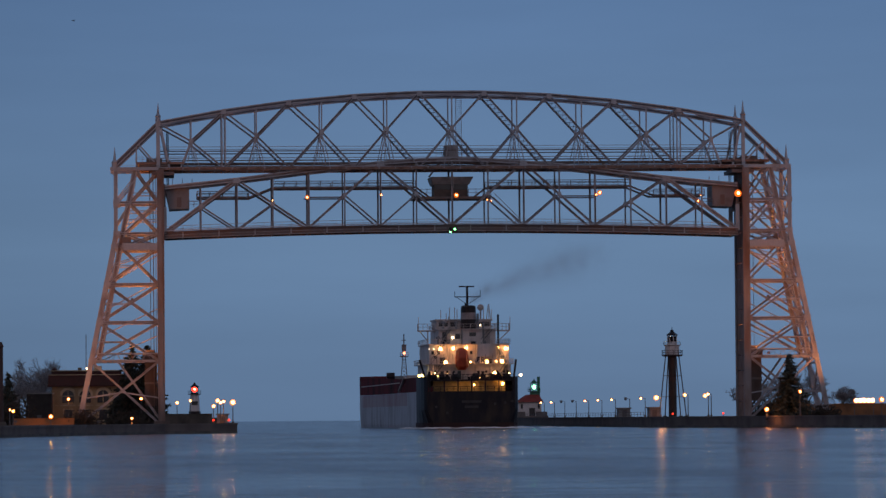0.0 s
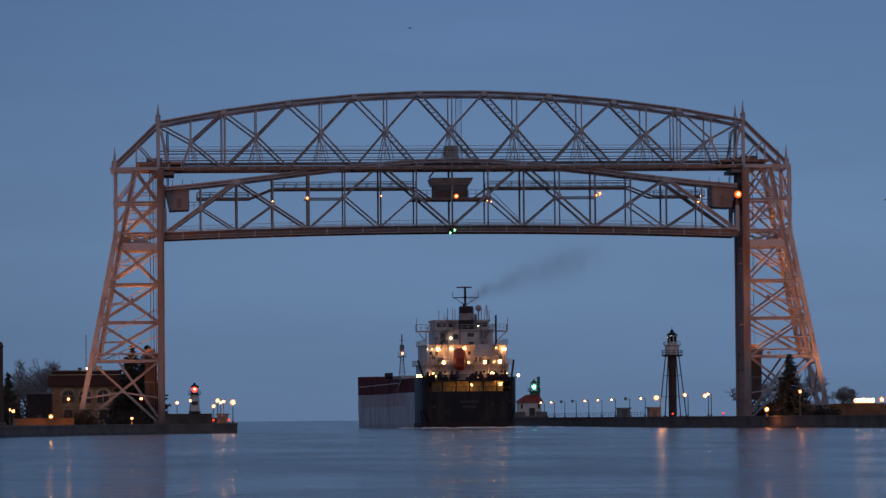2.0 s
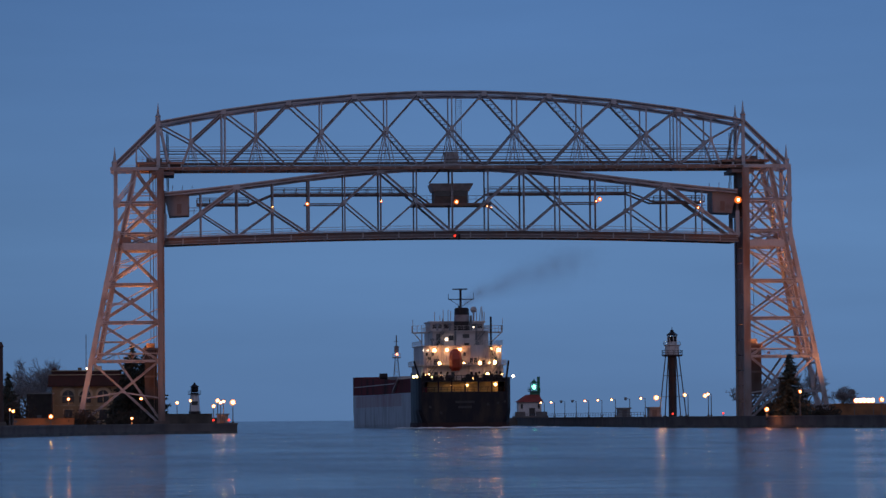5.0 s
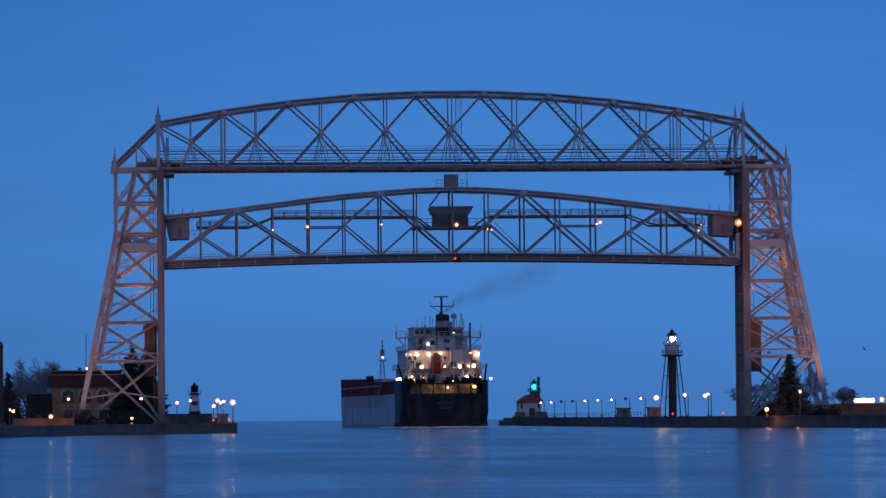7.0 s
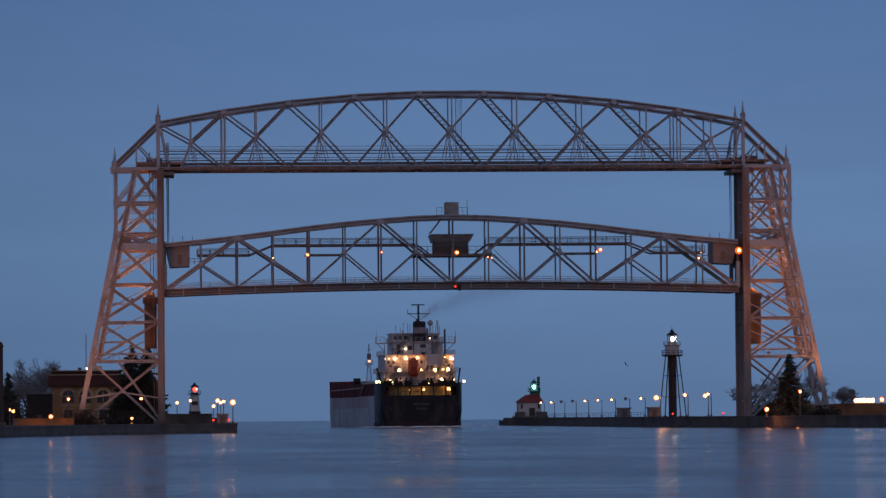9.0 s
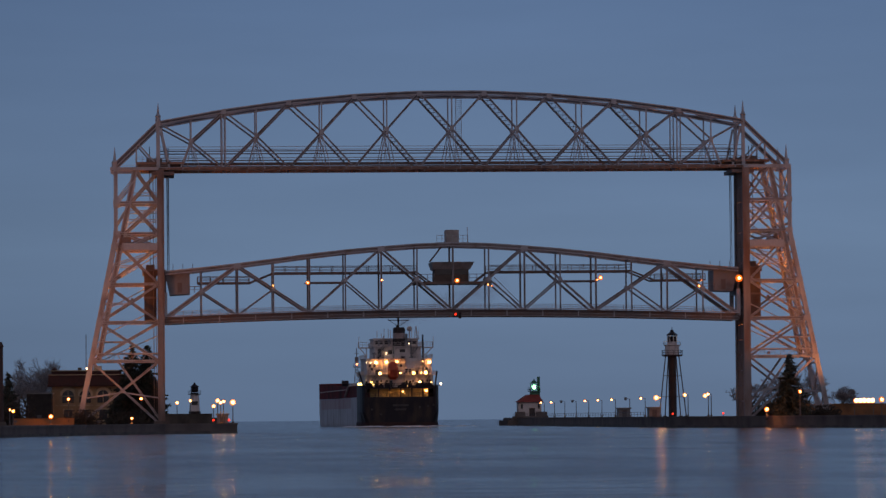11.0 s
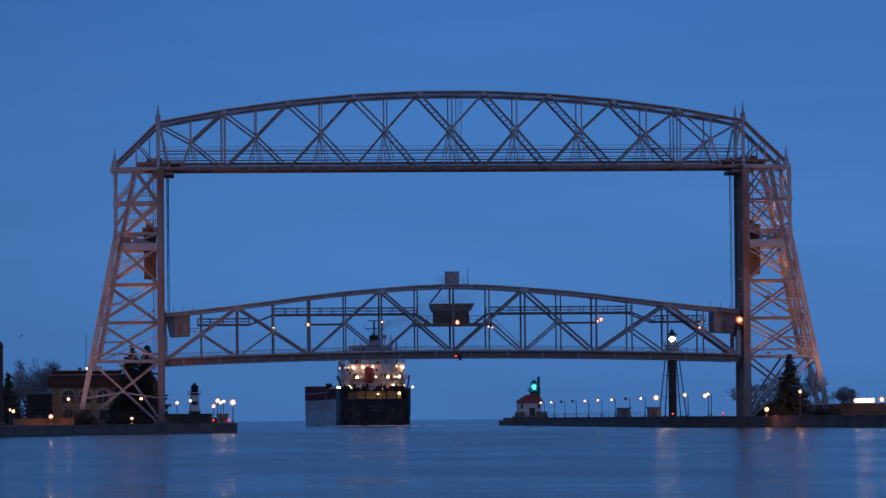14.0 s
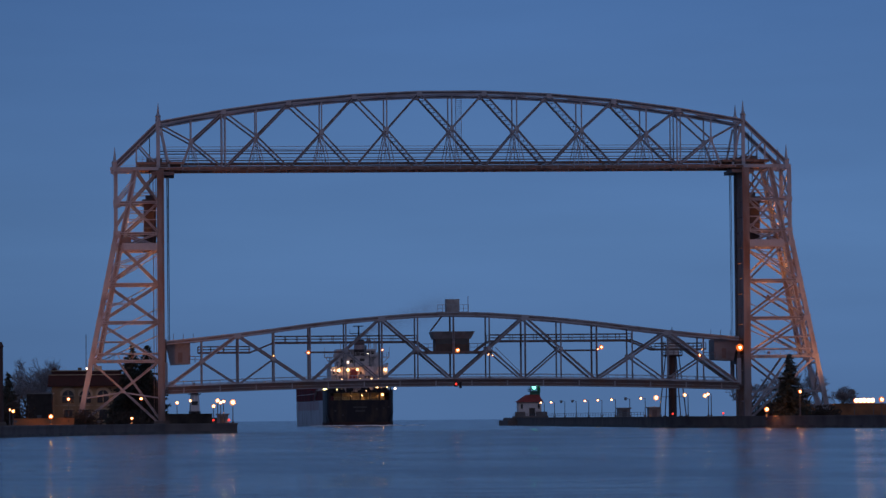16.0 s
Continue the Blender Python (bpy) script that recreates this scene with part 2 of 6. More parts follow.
class Shape:
    """Gathers boxes, bars, rings and lofts into one mesh."""

    def __init__(self):
        self.v, self.f, self.second, self.web = [], [], set(), None

    def add(self, verts, faces):
        n = len(self.v)
        self.v += [tuple(p) for p in verts]
        self.f += [tuple(n + i for i in f) for f in faces]
        return self

    def box(self, x0, x1, y0, y1, z0, z1):
        return self.add([(x, y, z) for z in (z0, z1) for x, y in ((x0, y0), (x1, y0), (x1, y1), (x0, y1))],
                        [(3, 2, 1, 0), (4, 5, 6, 7), (0, 1, 5, 4), (1, 2, 6, 5), (2, 3, 7, 6), (3, 0, 4, 7)])

    def bar(self, p, q, w, d=None):
        """A square bar from p to q: w in the upright plane across it, d along y where it can."""
        p, q, d = Vector(p), Vector(q), d or w
        t = (q - p).normalized()
        side = Vector((0, 1, 0)) if abs(t.y) < 0.8 else Vector((1, 0, 0))
        up = t.cross(side).normalized()
        side = up.cross(t).normalized()
        c = [a * w / 2 * up + b * d / 2 * side for a, b in ((-1, -1), (1, -1), (1, 1), (-1, 1))]
        return self.add([p + k for k in c] + [q + k for k in c],
                        [(3, 2, 1, 0), (4, 5, 6, 7), (0, 1, 5, 4), (1, 2, 6, 5), (2, 3, 7, 6), (3, 0, 4, 7)])

    def laced(self, p, q, w, d, pitch=1.0, t=0.2):
        """A built-up member: two flat ribs w apart, joined by zigzag lacing."""
        p, q = Vector(p), Vector(q)
        u = (q - p).normalized()
        side = Vector((0, 1, 0)) if abs(u.y) < 0.8 else Vector((0, 0, 1))
        up = u.cross(side).normalized() * (w / 2 - t / 2)
        self.bar(p + up, q + up, t, d)
        self.bar(p - up, q - up, t, d)
        n = max(2, int((q - p).length / pitch))
        for i in range(n):
            a, b = p.lerp(q, i / n), p.lerp(q, (i + 1) / n)
            s = 1 if i % 2 else -1
            self.bar(a + up * s, b - up * s, 0.06, 0.05)
        return self

    def channels(self, p, q, w, d, t=0.11, web=WEB_SHADE):
        """A pair of channels w apart with a recessed web between them; the default web colour is its shade."""
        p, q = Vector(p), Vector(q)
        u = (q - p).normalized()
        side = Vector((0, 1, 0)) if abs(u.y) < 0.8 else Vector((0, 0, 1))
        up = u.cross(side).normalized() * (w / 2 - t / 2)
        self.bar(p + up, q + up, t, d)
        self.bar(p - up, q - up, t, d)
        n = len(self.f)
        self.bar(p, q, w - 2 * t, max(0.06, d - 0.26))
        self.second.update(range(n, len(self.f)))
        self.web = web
        return self

    def tube(self, p, q, r0, r1=None, n=8):
        p, q, r1 = Vector(p), Vector(q), r0 if r1 is None else r1
        t = (q - p).normalized()
        a = t.orthogonal().normalized()
        b = t.cross(a)
        ring = [(math.cos(k * math.tau / n), math.sin(k * math.tau / n)) for k in range(n)]
        return self.add([p + r0 * (c * a + s * b) for c, s in ring] + [q + r1 * (c * a + s * b) for c, s in ring],
                        [(k, (k + 1) % n, n + (k + 1) % n, n + k) for k in range(n)] + [tuple(reversed(range(n))), tuple(range(n, 2 * n))])

    def lathe(self, x, y, profile, n=12):
        """A turned form about an upright axis: profile of (radius, z) from the bottom up."""
        m = len(profile)
        vs = [(x + r * math.cos(k * math.tau / n), y + r * math.sin(k * math.tau / n), z) for r, z in profile for k in range(n)]
        fs = [(j * n + k, j * n + (k + 1) % n, (j + 1) * n + (k + 1) % n, (j + 1) * n + k) for j in range(m - 1) for k in range(n)]
        return self.add(vs, fs + [tuple(reversed(range(n))), tuple(range((m - 1) * n, m * n))])

    def ball(self, x, y, z, r, rz=None, n=10):
        rz = rz or r
        return self.lathe(x, y, [(max(0.02 * r, r * math.sin(a)), z - rz * math.cos(a)) for a in [math.pi * k / 6 for k in range(7)]], n)

    def rail(self, pts, h=1.0, step=2.0, t=0.06):
        """A railing along pts: posts, a top rail and a middle rail."""
        for p, q in zip(pts, pts[1:]):
            p, q = Vector(p), Vector(q)
            up = Vector((0, 0, h))
            self.bar(p + up, q + up, t)
            self.bar(p + up / 2, q + up / 2, t * 0.7)
            n = max(1, round((q - p).length / step))
            for k in range(n + 1):
                c = p.lerp(q, k / n)
                self.bar(c, c + up, t)
        return self

    def mesh(self, name):
        me = bpy.data.meshes.new(name)
        me.from_pydata(self.v, [], self.f)
        for k in self.second:
            me.polygons[k].material_index = 1
        me.update()
        return me


def part(name, shape, mat, parent, label=""):
    me = shape.mesh(name) if isinstance(shape, Shape) else shape
    if not me.materials:
        me.materials.append(mat)
        if isinstance(shape, Shape) and shape.second:
            me.materials.append(shape.web)
    ob = new(name, me)
    ob.parent = parent
    return tagged(ob, label)


def thing(name, m, label, category, group="", kind=""):
    ob = new(name)
    ob.empty_display_size = 0.5
    ob.matrix_basis = m
    return tagged(ob, label, category, group, kind)


def solid(name, shape, mat, m, label, category, group="", kind=""):
    me = shape.mesh(name)
    me.materials.append(mat)
    ob = new(name, me)
    ob.matrix_basis = m
    return tagged(ob, label, category, group, kind)


S = Shape
HALF = 5.8      # half the distance between the two truss planes
PANEL = 13.3

# ---- water ----


def water_material():
    m = bpy.data.materials.new("harbour_water")
    m.use_nodes = True
    nt = m.node_tree
    b = nt.nodes["Principled BSDF"]
    b.inputs["Base Color"].default_value = (0.045, 0.036, 0.036, 1)
    b.inputs["Roughness"].default_value = 0.12
    b.inputs["IOR"].default_value = 1.33
    co = nt.nodes.new("ShaderNodeTexCoord")
    last = None
    for scale, dist, stretch in ((0.05, 0.8, 0.6), (0.2, 0.9, 0.4), (0.5, 0.9, 0.4), (1.6, 0.3, 0.7)):
        mp = nt.nodes.new("ShaderNodeMapping")
        mp.inputs["Scale"].default_value = (stretch, 1, 1)
        nz = nt.nodes.new("ShaderNodeTexNoise")
        nz.inputs["Scale"].default_value, nz.inputs["Detail"].default_value = scale, 3
        bp = nt.nodes.new("ShaderNodeBump")
        bp.inputs["Strength"].default_value, bp.inputs["Distance"].default_value = 0.5, dist
        nt.links.new(co.outputs["Object"], mp.inputs[0])
        nt.links.new(mp.outputs[0], nz.inputs["Vector"])
        nt.links.new(nz.outputs["Fac"], bp.inputs["Height"])
        if last:
            nt.links.new(last.outputs[0], bp.inputs["Normal"])
        last = bp
    nt.links.new(last.outputs[0], b.inputs["Normal"])
    # patches of smoother and more ruffled water
    mp = nt.nodes.new("ShaderNodeMapping")
    mp.inputs["Scale"].default_value = (1, 0.35, 1)
    nz = nt.nodes.new("ShaderNodeTexNoise")
    nz.inputs["Scale"].default_value, nz.inputs["Detail"].default_value = 0.06, 4
    mr = nt.nodes.new("ShaderNodeMapRange")
    mr.inputs["From Min"].default_value, mr.inputs["From Max"].default_value = 0.35, 0.65
    mr.inputs["To Min"].default_value, mr.inputs["To Max"].default_value = 0.10, 0.20
    nt.links.new(co.outputs["Object"], mp.inputs[0])
    nt.links.new(mp.outputs[0], nz.inputs["Vector"])
    nt.links.new(nz.outputs["Fac"], mr.inputs[0])
    nt.links.new(mr.outputs[0], b.inputs["Roughness"])
    return m


WATER = water_material()
sheet = S()
ys = [-1500, -950, -850, -750, -600, -400, -100, 300, 1000, 2500, 6000]
xs = [-6000, -1500, -400, 0, 400, 1500, 6000]
sheet.add([(x, y, 0) for y in ys for x in xs], [(j * 7 + i, j * 7 + i + 1, j * 7 + i + 8, j * 7 + i + 7) for j in range(len(ys) - 1) for i in range(6)])
solid("water", sheet, WATER, pose(0, 0, 0), "dark blue rippled harbour and lake water at dusk", "water", kind="structure")


# ---- land ----


def slab(outline, z0, z1):
    n = len(outline)
    return S().add([(x, y, z) for z in (z0, z1) for x, y in outline],
                   [tuple(reversed(range(n))), tuple(range(n, 2 * n))] + [(k, (k + 1) % n, n + (k + 1) % n, n + k) for k in range(n)])


GZ = 1.7
SZ = 2.2
north = [(-46.6, -100), (-45.7, -30), (-45.7, 75), (-60, 90), (-200, 120), (-700, 160), (-700, -330), (-110, -330), (-85.5, -218), (-73.3, -149), (-59.7, -112)]
solid("ground", slab(north, -3, GZ), GROUND, pose(0, 0, 0), "bare winter ground of the north shore behind a quay", "ground", kind="structure")
south = [(45.7, 60), (47, 15), (55, -25), (64, -74), (72, -115), (92, -200), (300, -260), (700, -260), (700, 160), (120, 130), (54, 110), (53.1, 60)]
solid("ground", slab(south, -3, SZ), GROUND, pose(0, 0, 0), "bare winter ground of the south shore behind a quay", "ground", kind="structure")


def quay(name, line, z, label):
    """A concrete wall along the water's edge, with a coping and a dark wet foot; the water lies to the right of the line."""
    wall, foot = S(), S()
    for (x0, y0), (x1, y1) in zip(line, line[1:]):
        d = Vector((x1 - x0, y1 - y0, 0)).normalized()
        o = Vector((d.y, -d.x, 0))
        p, q = Vector((x0, y0, 0)), Vector((x1, y1, 0))
        n = max(1, round((q - p).length / 12))
        for k in range(n):
            a, b = p.lerp(q, k / n) + d * 0.06, p.lerp(q, (k + 1) / n) - d * 0.06
            for shape, t0, t1, z0, z1 in ((wall, -0.3, 0.25, 0.45, z - 0.25), (wall, -0.5, 0.4, z - 0.25, z + 0.12), (foot, -0.3, 0.3, -1.5, 0.45)):
                c = [a + o * t0, a + o * t1, b + o * t1, b + o * t0]
                shape.add([(v.x, v.y, h) for h in (z0, z1) for v in c], [(0, 1, 2, 3), (7, 6, 5, 4), (4, 5, 1, 0), (5, 6, 2, 1), (6, 7, 3, 2), (7, 4, 0, 3)])
    ob = solid(name, wall, CONCRETE, pose(0, 0, 0), label, "quay wall", kind="structure")
    part("wet_foot", foot, CONCRETE_DARK, ob, "dark wet foot of the wall")


quay("quay", [(-45.7, 75), (-45.7, -30), (-46.6, -100), (-59.7, -112), (-73.3, -149), (-85.5, -218), (-110, -330)][::-1], GZ, "weathered concrete quay wall of the north shore")
quay("quay", [(45.7, 60), (47, 15), (55, -25), (64, -74), (72, -115), (92, -200)], SZ, "weathered concrete quay wall of the south shore")


def pier(x0, x1, y0, y1, z, label):
    ob = solid("pier", slab([(x0, y0), (x1, y0), (x1, y1), (x0, y1)], -3, z - 0.3), CONCRETE, pose(0, 0, 0), label, "pier", kind="structure")
    n = round((y1 - y0) / 10)
    me = None
    for k in range(n):
        if me is None:
            me = S().box(x0 - 0.15, x1 + 0.15, 0.04, (y1 - y0) / n - 0.04, z - 0.3, z).mesh("coping_slab")
        c = part("coping_slab", me, CONCRETE, ob)
        c.location = (0, y0 + k * (y1 - y0) / n, 0)
    part("wet_foot", S().box(x0 - 0.12, x1 + 0.12, y0 + 0.1, y1 + 0.12, -2, 0.5), CONCRETE_DARK, ob, "dark wet foot of the pier")


pier(-52.5, -45.75, 75.2, 402, 1.9, "long weathered concrete pier on the north side of a canal")
pier(45.75, 53, 60.2, 402, 2.3, "long weathered concrete pier on the south side of a canal")

# ---- overhead truss ----


def top_z(u):
    """Height of the overhead truss's top chord at u panels from its middle."""
    return 68.85 - 0.3 * u * u


def overhead_truss():
    e = thing("overhead_truss", pose(0, 0, 53), "silver-painted steel arched truss joining two bridge towers", "bridge truss")
    zb = 0.6
    for y in (-HALF, HALF):
        for i in range(9):
            u0, u1 = i - 4.5, i - 3.5
            x0, x1, xm = u0 * PANEL, u1 * PANEL, (u0 + u1) / 2 * PANEL
            t0, t1 = top_z(u0) - 53, top_z(u1) - 53
            tm = (t0 + t1) / 2
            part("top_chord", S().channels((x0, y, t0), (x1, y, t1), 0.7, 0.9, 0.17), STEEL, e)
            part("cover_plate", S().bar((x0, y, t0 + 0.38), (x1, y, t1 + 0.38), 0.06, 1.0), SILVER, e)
            # brown put in as the warm light of the span's lamps
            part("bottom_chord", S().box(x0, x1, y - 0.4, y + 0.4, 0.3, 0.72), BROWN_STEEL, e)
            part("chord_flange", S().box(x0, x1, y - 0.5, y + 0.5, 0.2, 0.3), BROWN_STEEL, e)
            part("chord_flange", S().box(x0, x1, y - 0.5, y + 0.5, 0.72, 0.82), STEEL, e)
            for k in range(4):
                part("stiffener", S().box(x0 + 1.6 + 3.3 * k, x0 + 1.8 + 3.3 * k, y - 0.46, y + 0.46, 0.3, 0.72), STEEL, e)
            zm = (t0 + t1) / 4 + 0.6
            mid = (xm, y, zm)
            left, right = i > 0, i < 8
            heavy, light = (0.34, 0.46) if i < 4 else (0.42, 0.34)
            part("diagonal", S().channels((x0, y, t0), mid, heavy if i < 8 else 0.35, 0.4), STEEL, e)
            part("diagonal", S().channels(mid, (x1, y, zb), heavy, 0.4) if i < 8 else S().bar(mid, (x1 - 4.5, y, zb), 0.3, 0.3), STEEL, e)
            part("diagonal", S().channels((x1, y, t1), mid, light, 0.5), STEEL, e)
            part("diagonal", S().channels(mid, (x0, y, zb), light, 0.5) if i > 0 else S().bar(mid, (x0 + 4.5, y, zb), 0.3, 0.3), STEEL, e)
            # lacing across from one plane to the other, along the members that lean towards the middle
            if y > 0 and 0 < i < 8:
                m = Vector((xm, 0, zm))
                runs = []
                if i >= 4:
                    runs.append((Vector((x0, 0, t0)), m))
                if i >= 3:
                    runs.append((m, Vector((x1, 0, zb))))
                if i <= 4:
                    runs.append((Vector((x1, 0, t1)), m))
                if i <= 5:
                    runs.append((m, Vector((x0, 0, zb))))
                for a, b in runs:
                    lace = S()
                    for k in range(9):
                        p, q = a.lerp(b, k / 9), a.lerp(b, (k + 1) / 9)
                        c = Vector((0, HALF, 0))
                        lace.bar(p - c, q + c, 0.13, 0.05).bar(p + c, q - c, 0.13, 0.05)
                    part("lacing", lace, STEEL, e)
            part("hanger", S().bar((xm, y, tm), mid, 0.27, 0.4), STEEL, e)
            for s in (-1, 1):
                part("strut", S().bar(mid, (xm + s * 1.6, y, 1.2), 0.16, 0.25), STEEL, e)
                part("strut", S().bar(mid, (xm + s * 0.7, y, 1.2), 0.11, 0.2), STEEL, e)
            part("gusset_plate", S().box(xm - 0.42, xm + 0.42, y - 0.3, y + 0.3, zm - 0.45, zm + 0.45), STEEL, e)
            part("gusset_plate", S().box(x0 - 0.5, x0 + 0.5, y - 0.47, y + 0.47, t0 - 0.65, t0 + 0.34), STEEL, e)
        for i in (-3.5, 3.5):
            part("post", S().laced((i * PANEL, y, 1), (i * PANEL, y, top_z(i) - 53), 0.9, 0.5), STEEL, e)
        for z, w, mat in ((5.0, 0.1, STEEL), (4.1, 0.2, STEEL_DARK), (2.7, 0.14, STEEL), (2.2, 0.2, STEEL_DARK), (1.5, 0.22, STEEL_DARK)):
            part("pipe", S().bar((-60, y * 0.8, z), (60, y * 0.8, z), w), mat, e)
        for s in (-1, 1):
            part("end_chord", S().channels((s * 59.85, y, top_z(4.5) - 53), (s * 68.7, y, 1.2), 0.85, 0.8, 0.2), STEEL, e)
            part("bottom_chord", S().box(min(s * 59.85, s * 69.6), max(s * 59.85, s * 69.6), y - 0.4, y + 0.4, 0.2, 0.86), STEEL, e)
            part("post", S().bar((s * 59.85, y, 0.6), (s * 59.85, y, top_z(4.5) - 53), 0.7, 0.6), STEEL, e)
            part("post", S().bar((s * 57.6, y, 0.6), (s * 59.3, y, top_z(4.5) - 54), 0.4, 0.4), STEEL, e)
            part("post", S().bar((s * 64.3, y, 1.0), (s * 64.3, y, 6.0), 0.3, 0.3), STEEL, e)
            part("strut", S().bar((s * 59.85, y, 1.0), (s * 64.3, y, 6.0), 0.3, 0.3), STEEL, e)
            z0 = top_z(4.5) - 53
            part("spire", S().lathe(s * 59.85, y, [(0.55, z0), (0.5, z0 + 1.2), (0.62, z0 + 1.4), (0.3, z0 + 1.9), (0.03, z0 + 4.2)], 6), STEEL, e)
            part("spire", S().lathe(s * 68.7, y, [(0.6, 0), (0.6, 1.6), (0.7, 1.8), (0.3, 2.4), (0.03, 5.0)], 6), STEEL, e)
    # cross-bracing between the two planes
    for i in range(10):
        x, z = (i - 4.5) * PANEL, top_z(i - 4.5) - 53
        part("cross_beam", S().bar((x, -HALF, z), (x, HALF, z), 0.5, 0.5), STEEL, e)
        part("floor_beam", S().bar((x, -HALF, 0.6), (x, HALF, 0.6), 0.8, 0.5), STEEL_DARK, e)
        if i < 9:
            x1, z1 = x + PANEL, top_z(i - 3.5) - 53
            part("lateral", S().bar((x, -HALF, z), (x1, HALF, z1), 0.25), STEEL, e)
            part("lateral", S().bar((x, HALF, z), (x1, -HALF, z1), 0.25), STEEL, e)
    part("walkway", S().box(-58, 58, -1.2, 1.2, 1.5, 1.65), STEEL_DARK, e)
    part("ladder", S().bar((1.6, HALF, 1.2), (1.6, HALF, 15.5), 0.1).bar((2.8, HALF, 1.2), (2.8, HALF, 15.5), 0.1), STEEL, e)
    lad = S()
    for k in range(36):
        lad.bar((1.6, HALF, 1.4 + k * 0.4), (2.8, HALF, 1.4 + k * 0.4), 0.06)
    part("rung", lad, STEEL, e)


overhead_truss()

# ---- towers ----


def tower():
    """The north tower; x runs from the land (minus) to the canal (plus)."""
    e = thing("bridge_tower", pose(-63.85, 0, GZ), "silver-painted latticed steel bridge tower on a concrete footing", "bridge tower", "towers of the lift bridge")
    top = 53.2 - GZ

    def outer(z):
        k = 40.0 - GZ
        return -4.7 if z > k else -4.7 - 7.7 * (k - z) / k

    def middle(z):
        return -0.8 - 7.6 * (51.5 - GZ - z) / 37.0

    joint = 14.5 - GZ
    levels = [0, joint, 22.4 - GZ, 30.1 - GZ, 37.7 - GZ, 40.4 - GZ, 46.7 - GZ, top]
    for y in (-HALF, HALF):
        part("leg", S().bar((4.4, y, 0), (4.4, y, top), 1.4, 1.7).bar((4.4, y - 0.9, 0), (4.4, y - 0.9, top), 0.7, 0.14).bar((5.02, y - 0.88, 0), (5.02, y - 0.88, top), 0.14, 0.12).bar((3.78, y - 0.88, 0), (3.78, y - 0.88, top), 0.14, 0.12), LEG_STEEL, e)
        part("leg", S().channels((outer(0), y, 0), (outer(40 - GZ), y, 40 - GZ), 0.95, 0.8, 0.28, STEEL), STEEL, e)
        part("leg", S().channels((outer(40 - GZ), y, 40 - GZ), (-4.7, y, top), 0.75, 0.8, 0.22, STEEL), STEEL, e)
        part("inner_chord", S().channels((middle(joint), y * 0.95, joint), (-0.8, y * 0.95, top), 1.0, 0.7, 0.24, LEG_STEEL), STEEL, e)
        for a, b in zip(levels, levels[1:]):
            lo = outer(a) if a < 30 else middle(a)
            hi = outer(b) if b < 30 else middle(b)
            part("diagonal", S().channels((4.0, y, a), (hi, y, b), 0.4, 0.4, 0.12, LEG_STEEL), STEEL, e)
            part("diagonal", S().channels((lo, y, a), (4.0, y, b), 0.4, 0.4, 0.12, LEG_STEEL), STEEL, e)
            if 0 < a:
                part("girt", S().channels((outer(a), y, a), (4.4, y, a), 0.5, 0.5, 0.14, LEG_STEEL), STEEL, e)
                part("gusset_plate", S().box(outer(a) - 0.5, outer(a) + 0.9, y - 0.45, y + 0.45, a - 0.5, a + 0.5), STEEL, e)
        part("strut", S().bar((outer(46.7 - GZ), y, 46.7 - GZ), (-0.8, y, top - 2), 0.3), STEEL, e)
        part("strut", S().bar((outer(42 - GZ), y, 42 - GZ), (middle(46.7 - GZ), y, 46.7 - GZ), 0.3), STEEL, e)
        for z in (48.6, 45.0, 43.2):
            part("girt", S().bar((middle(z - GZ), y, z - GZ), (4.2, y, z - GZ), 0.18, 0.3), STEEL, e)
        part("strut", S().bar((outer(34 - GZ), y, 34 - GZ), (4.0, y, 37 - GZ), 0.2), STEEL, e)
        part("strut", S().bar((outer(26 - GZ), y, 26 - GZ), (middle(30 - GZ), y, 30 - GZ), 0.25), STEEL, e)
        part("strut", S().bar((outer(7 - GZ), y, 7 - GZ), ((outer(7 - GZ) + 4) / 2, y, 8.2 - GZ), 0.22), STEEL, e)
        part("strut", S().bar((4.0, y, 7 - GZ), ((outer(7 - GZ) + 4) / 2, y, 8.2 - GZ), 0.22), STEEL, e)
        part("girder", S().laced((outer(joint), y, joint + 0.8), (4.4, y, joint + 0.8), 1.7, 0.5), STEEL, e)
        # half-height struts and the sub-ties of the long panels
        for a, b in zip(levels[1:4], levels[2:5]):
            m = (a + b) / 2
            part("strut", S().bar((outer(m), y, m), ((outer(m) + 4) / 2, y, m), 0.2), STEEL, e)
            part("strut", S().bar((outer(a), y, a), (middle(m), y * 0.95, m), 0.2), STEEL, e)
        low = joint / 2
        part("strut", S().bar((outer(joint), y, joint), (outer(joint) * 0.3, y, low), 0.24), STEEL, e)
        part("strut", S().channels((4.0, y, 1.0), (outer(joint) * 0.45, y, joint), 0.4, 0.4, 0.12, LEG_STEEL), STEEL, e)
        part("footing", S().box(outer(0) - 1.2, outer(0) + 1.2, y - 1.3, y + 1.3, -0.3, 0.5), CONCRETE, e)
        part("footing", S().box(2.8, 6.0, y - 1.6, y + 1.6, -0.3, 0.6), CONCRETE, e)
    for y in (-HALF - 0.55, HALF + 0.55):
        part("platform", S().box(-3.4, 3.8, y - 0.2, y + 0.2, 36.9 - GZ, 38.4 - GZ), STEEL, e)
    part("platform_deck", S().box(-3.2, 3.6, -HALF, HALF, 38.0 - GZ, 38.2 - GZ), STEEL_DARK, e)
    part("control_box", S().box(-3.6, -1.6, -HALF - 0.6, -HALF + 0.8, 38.4 - GZ, 39.6 - GZ), STEEL_DARK, e)
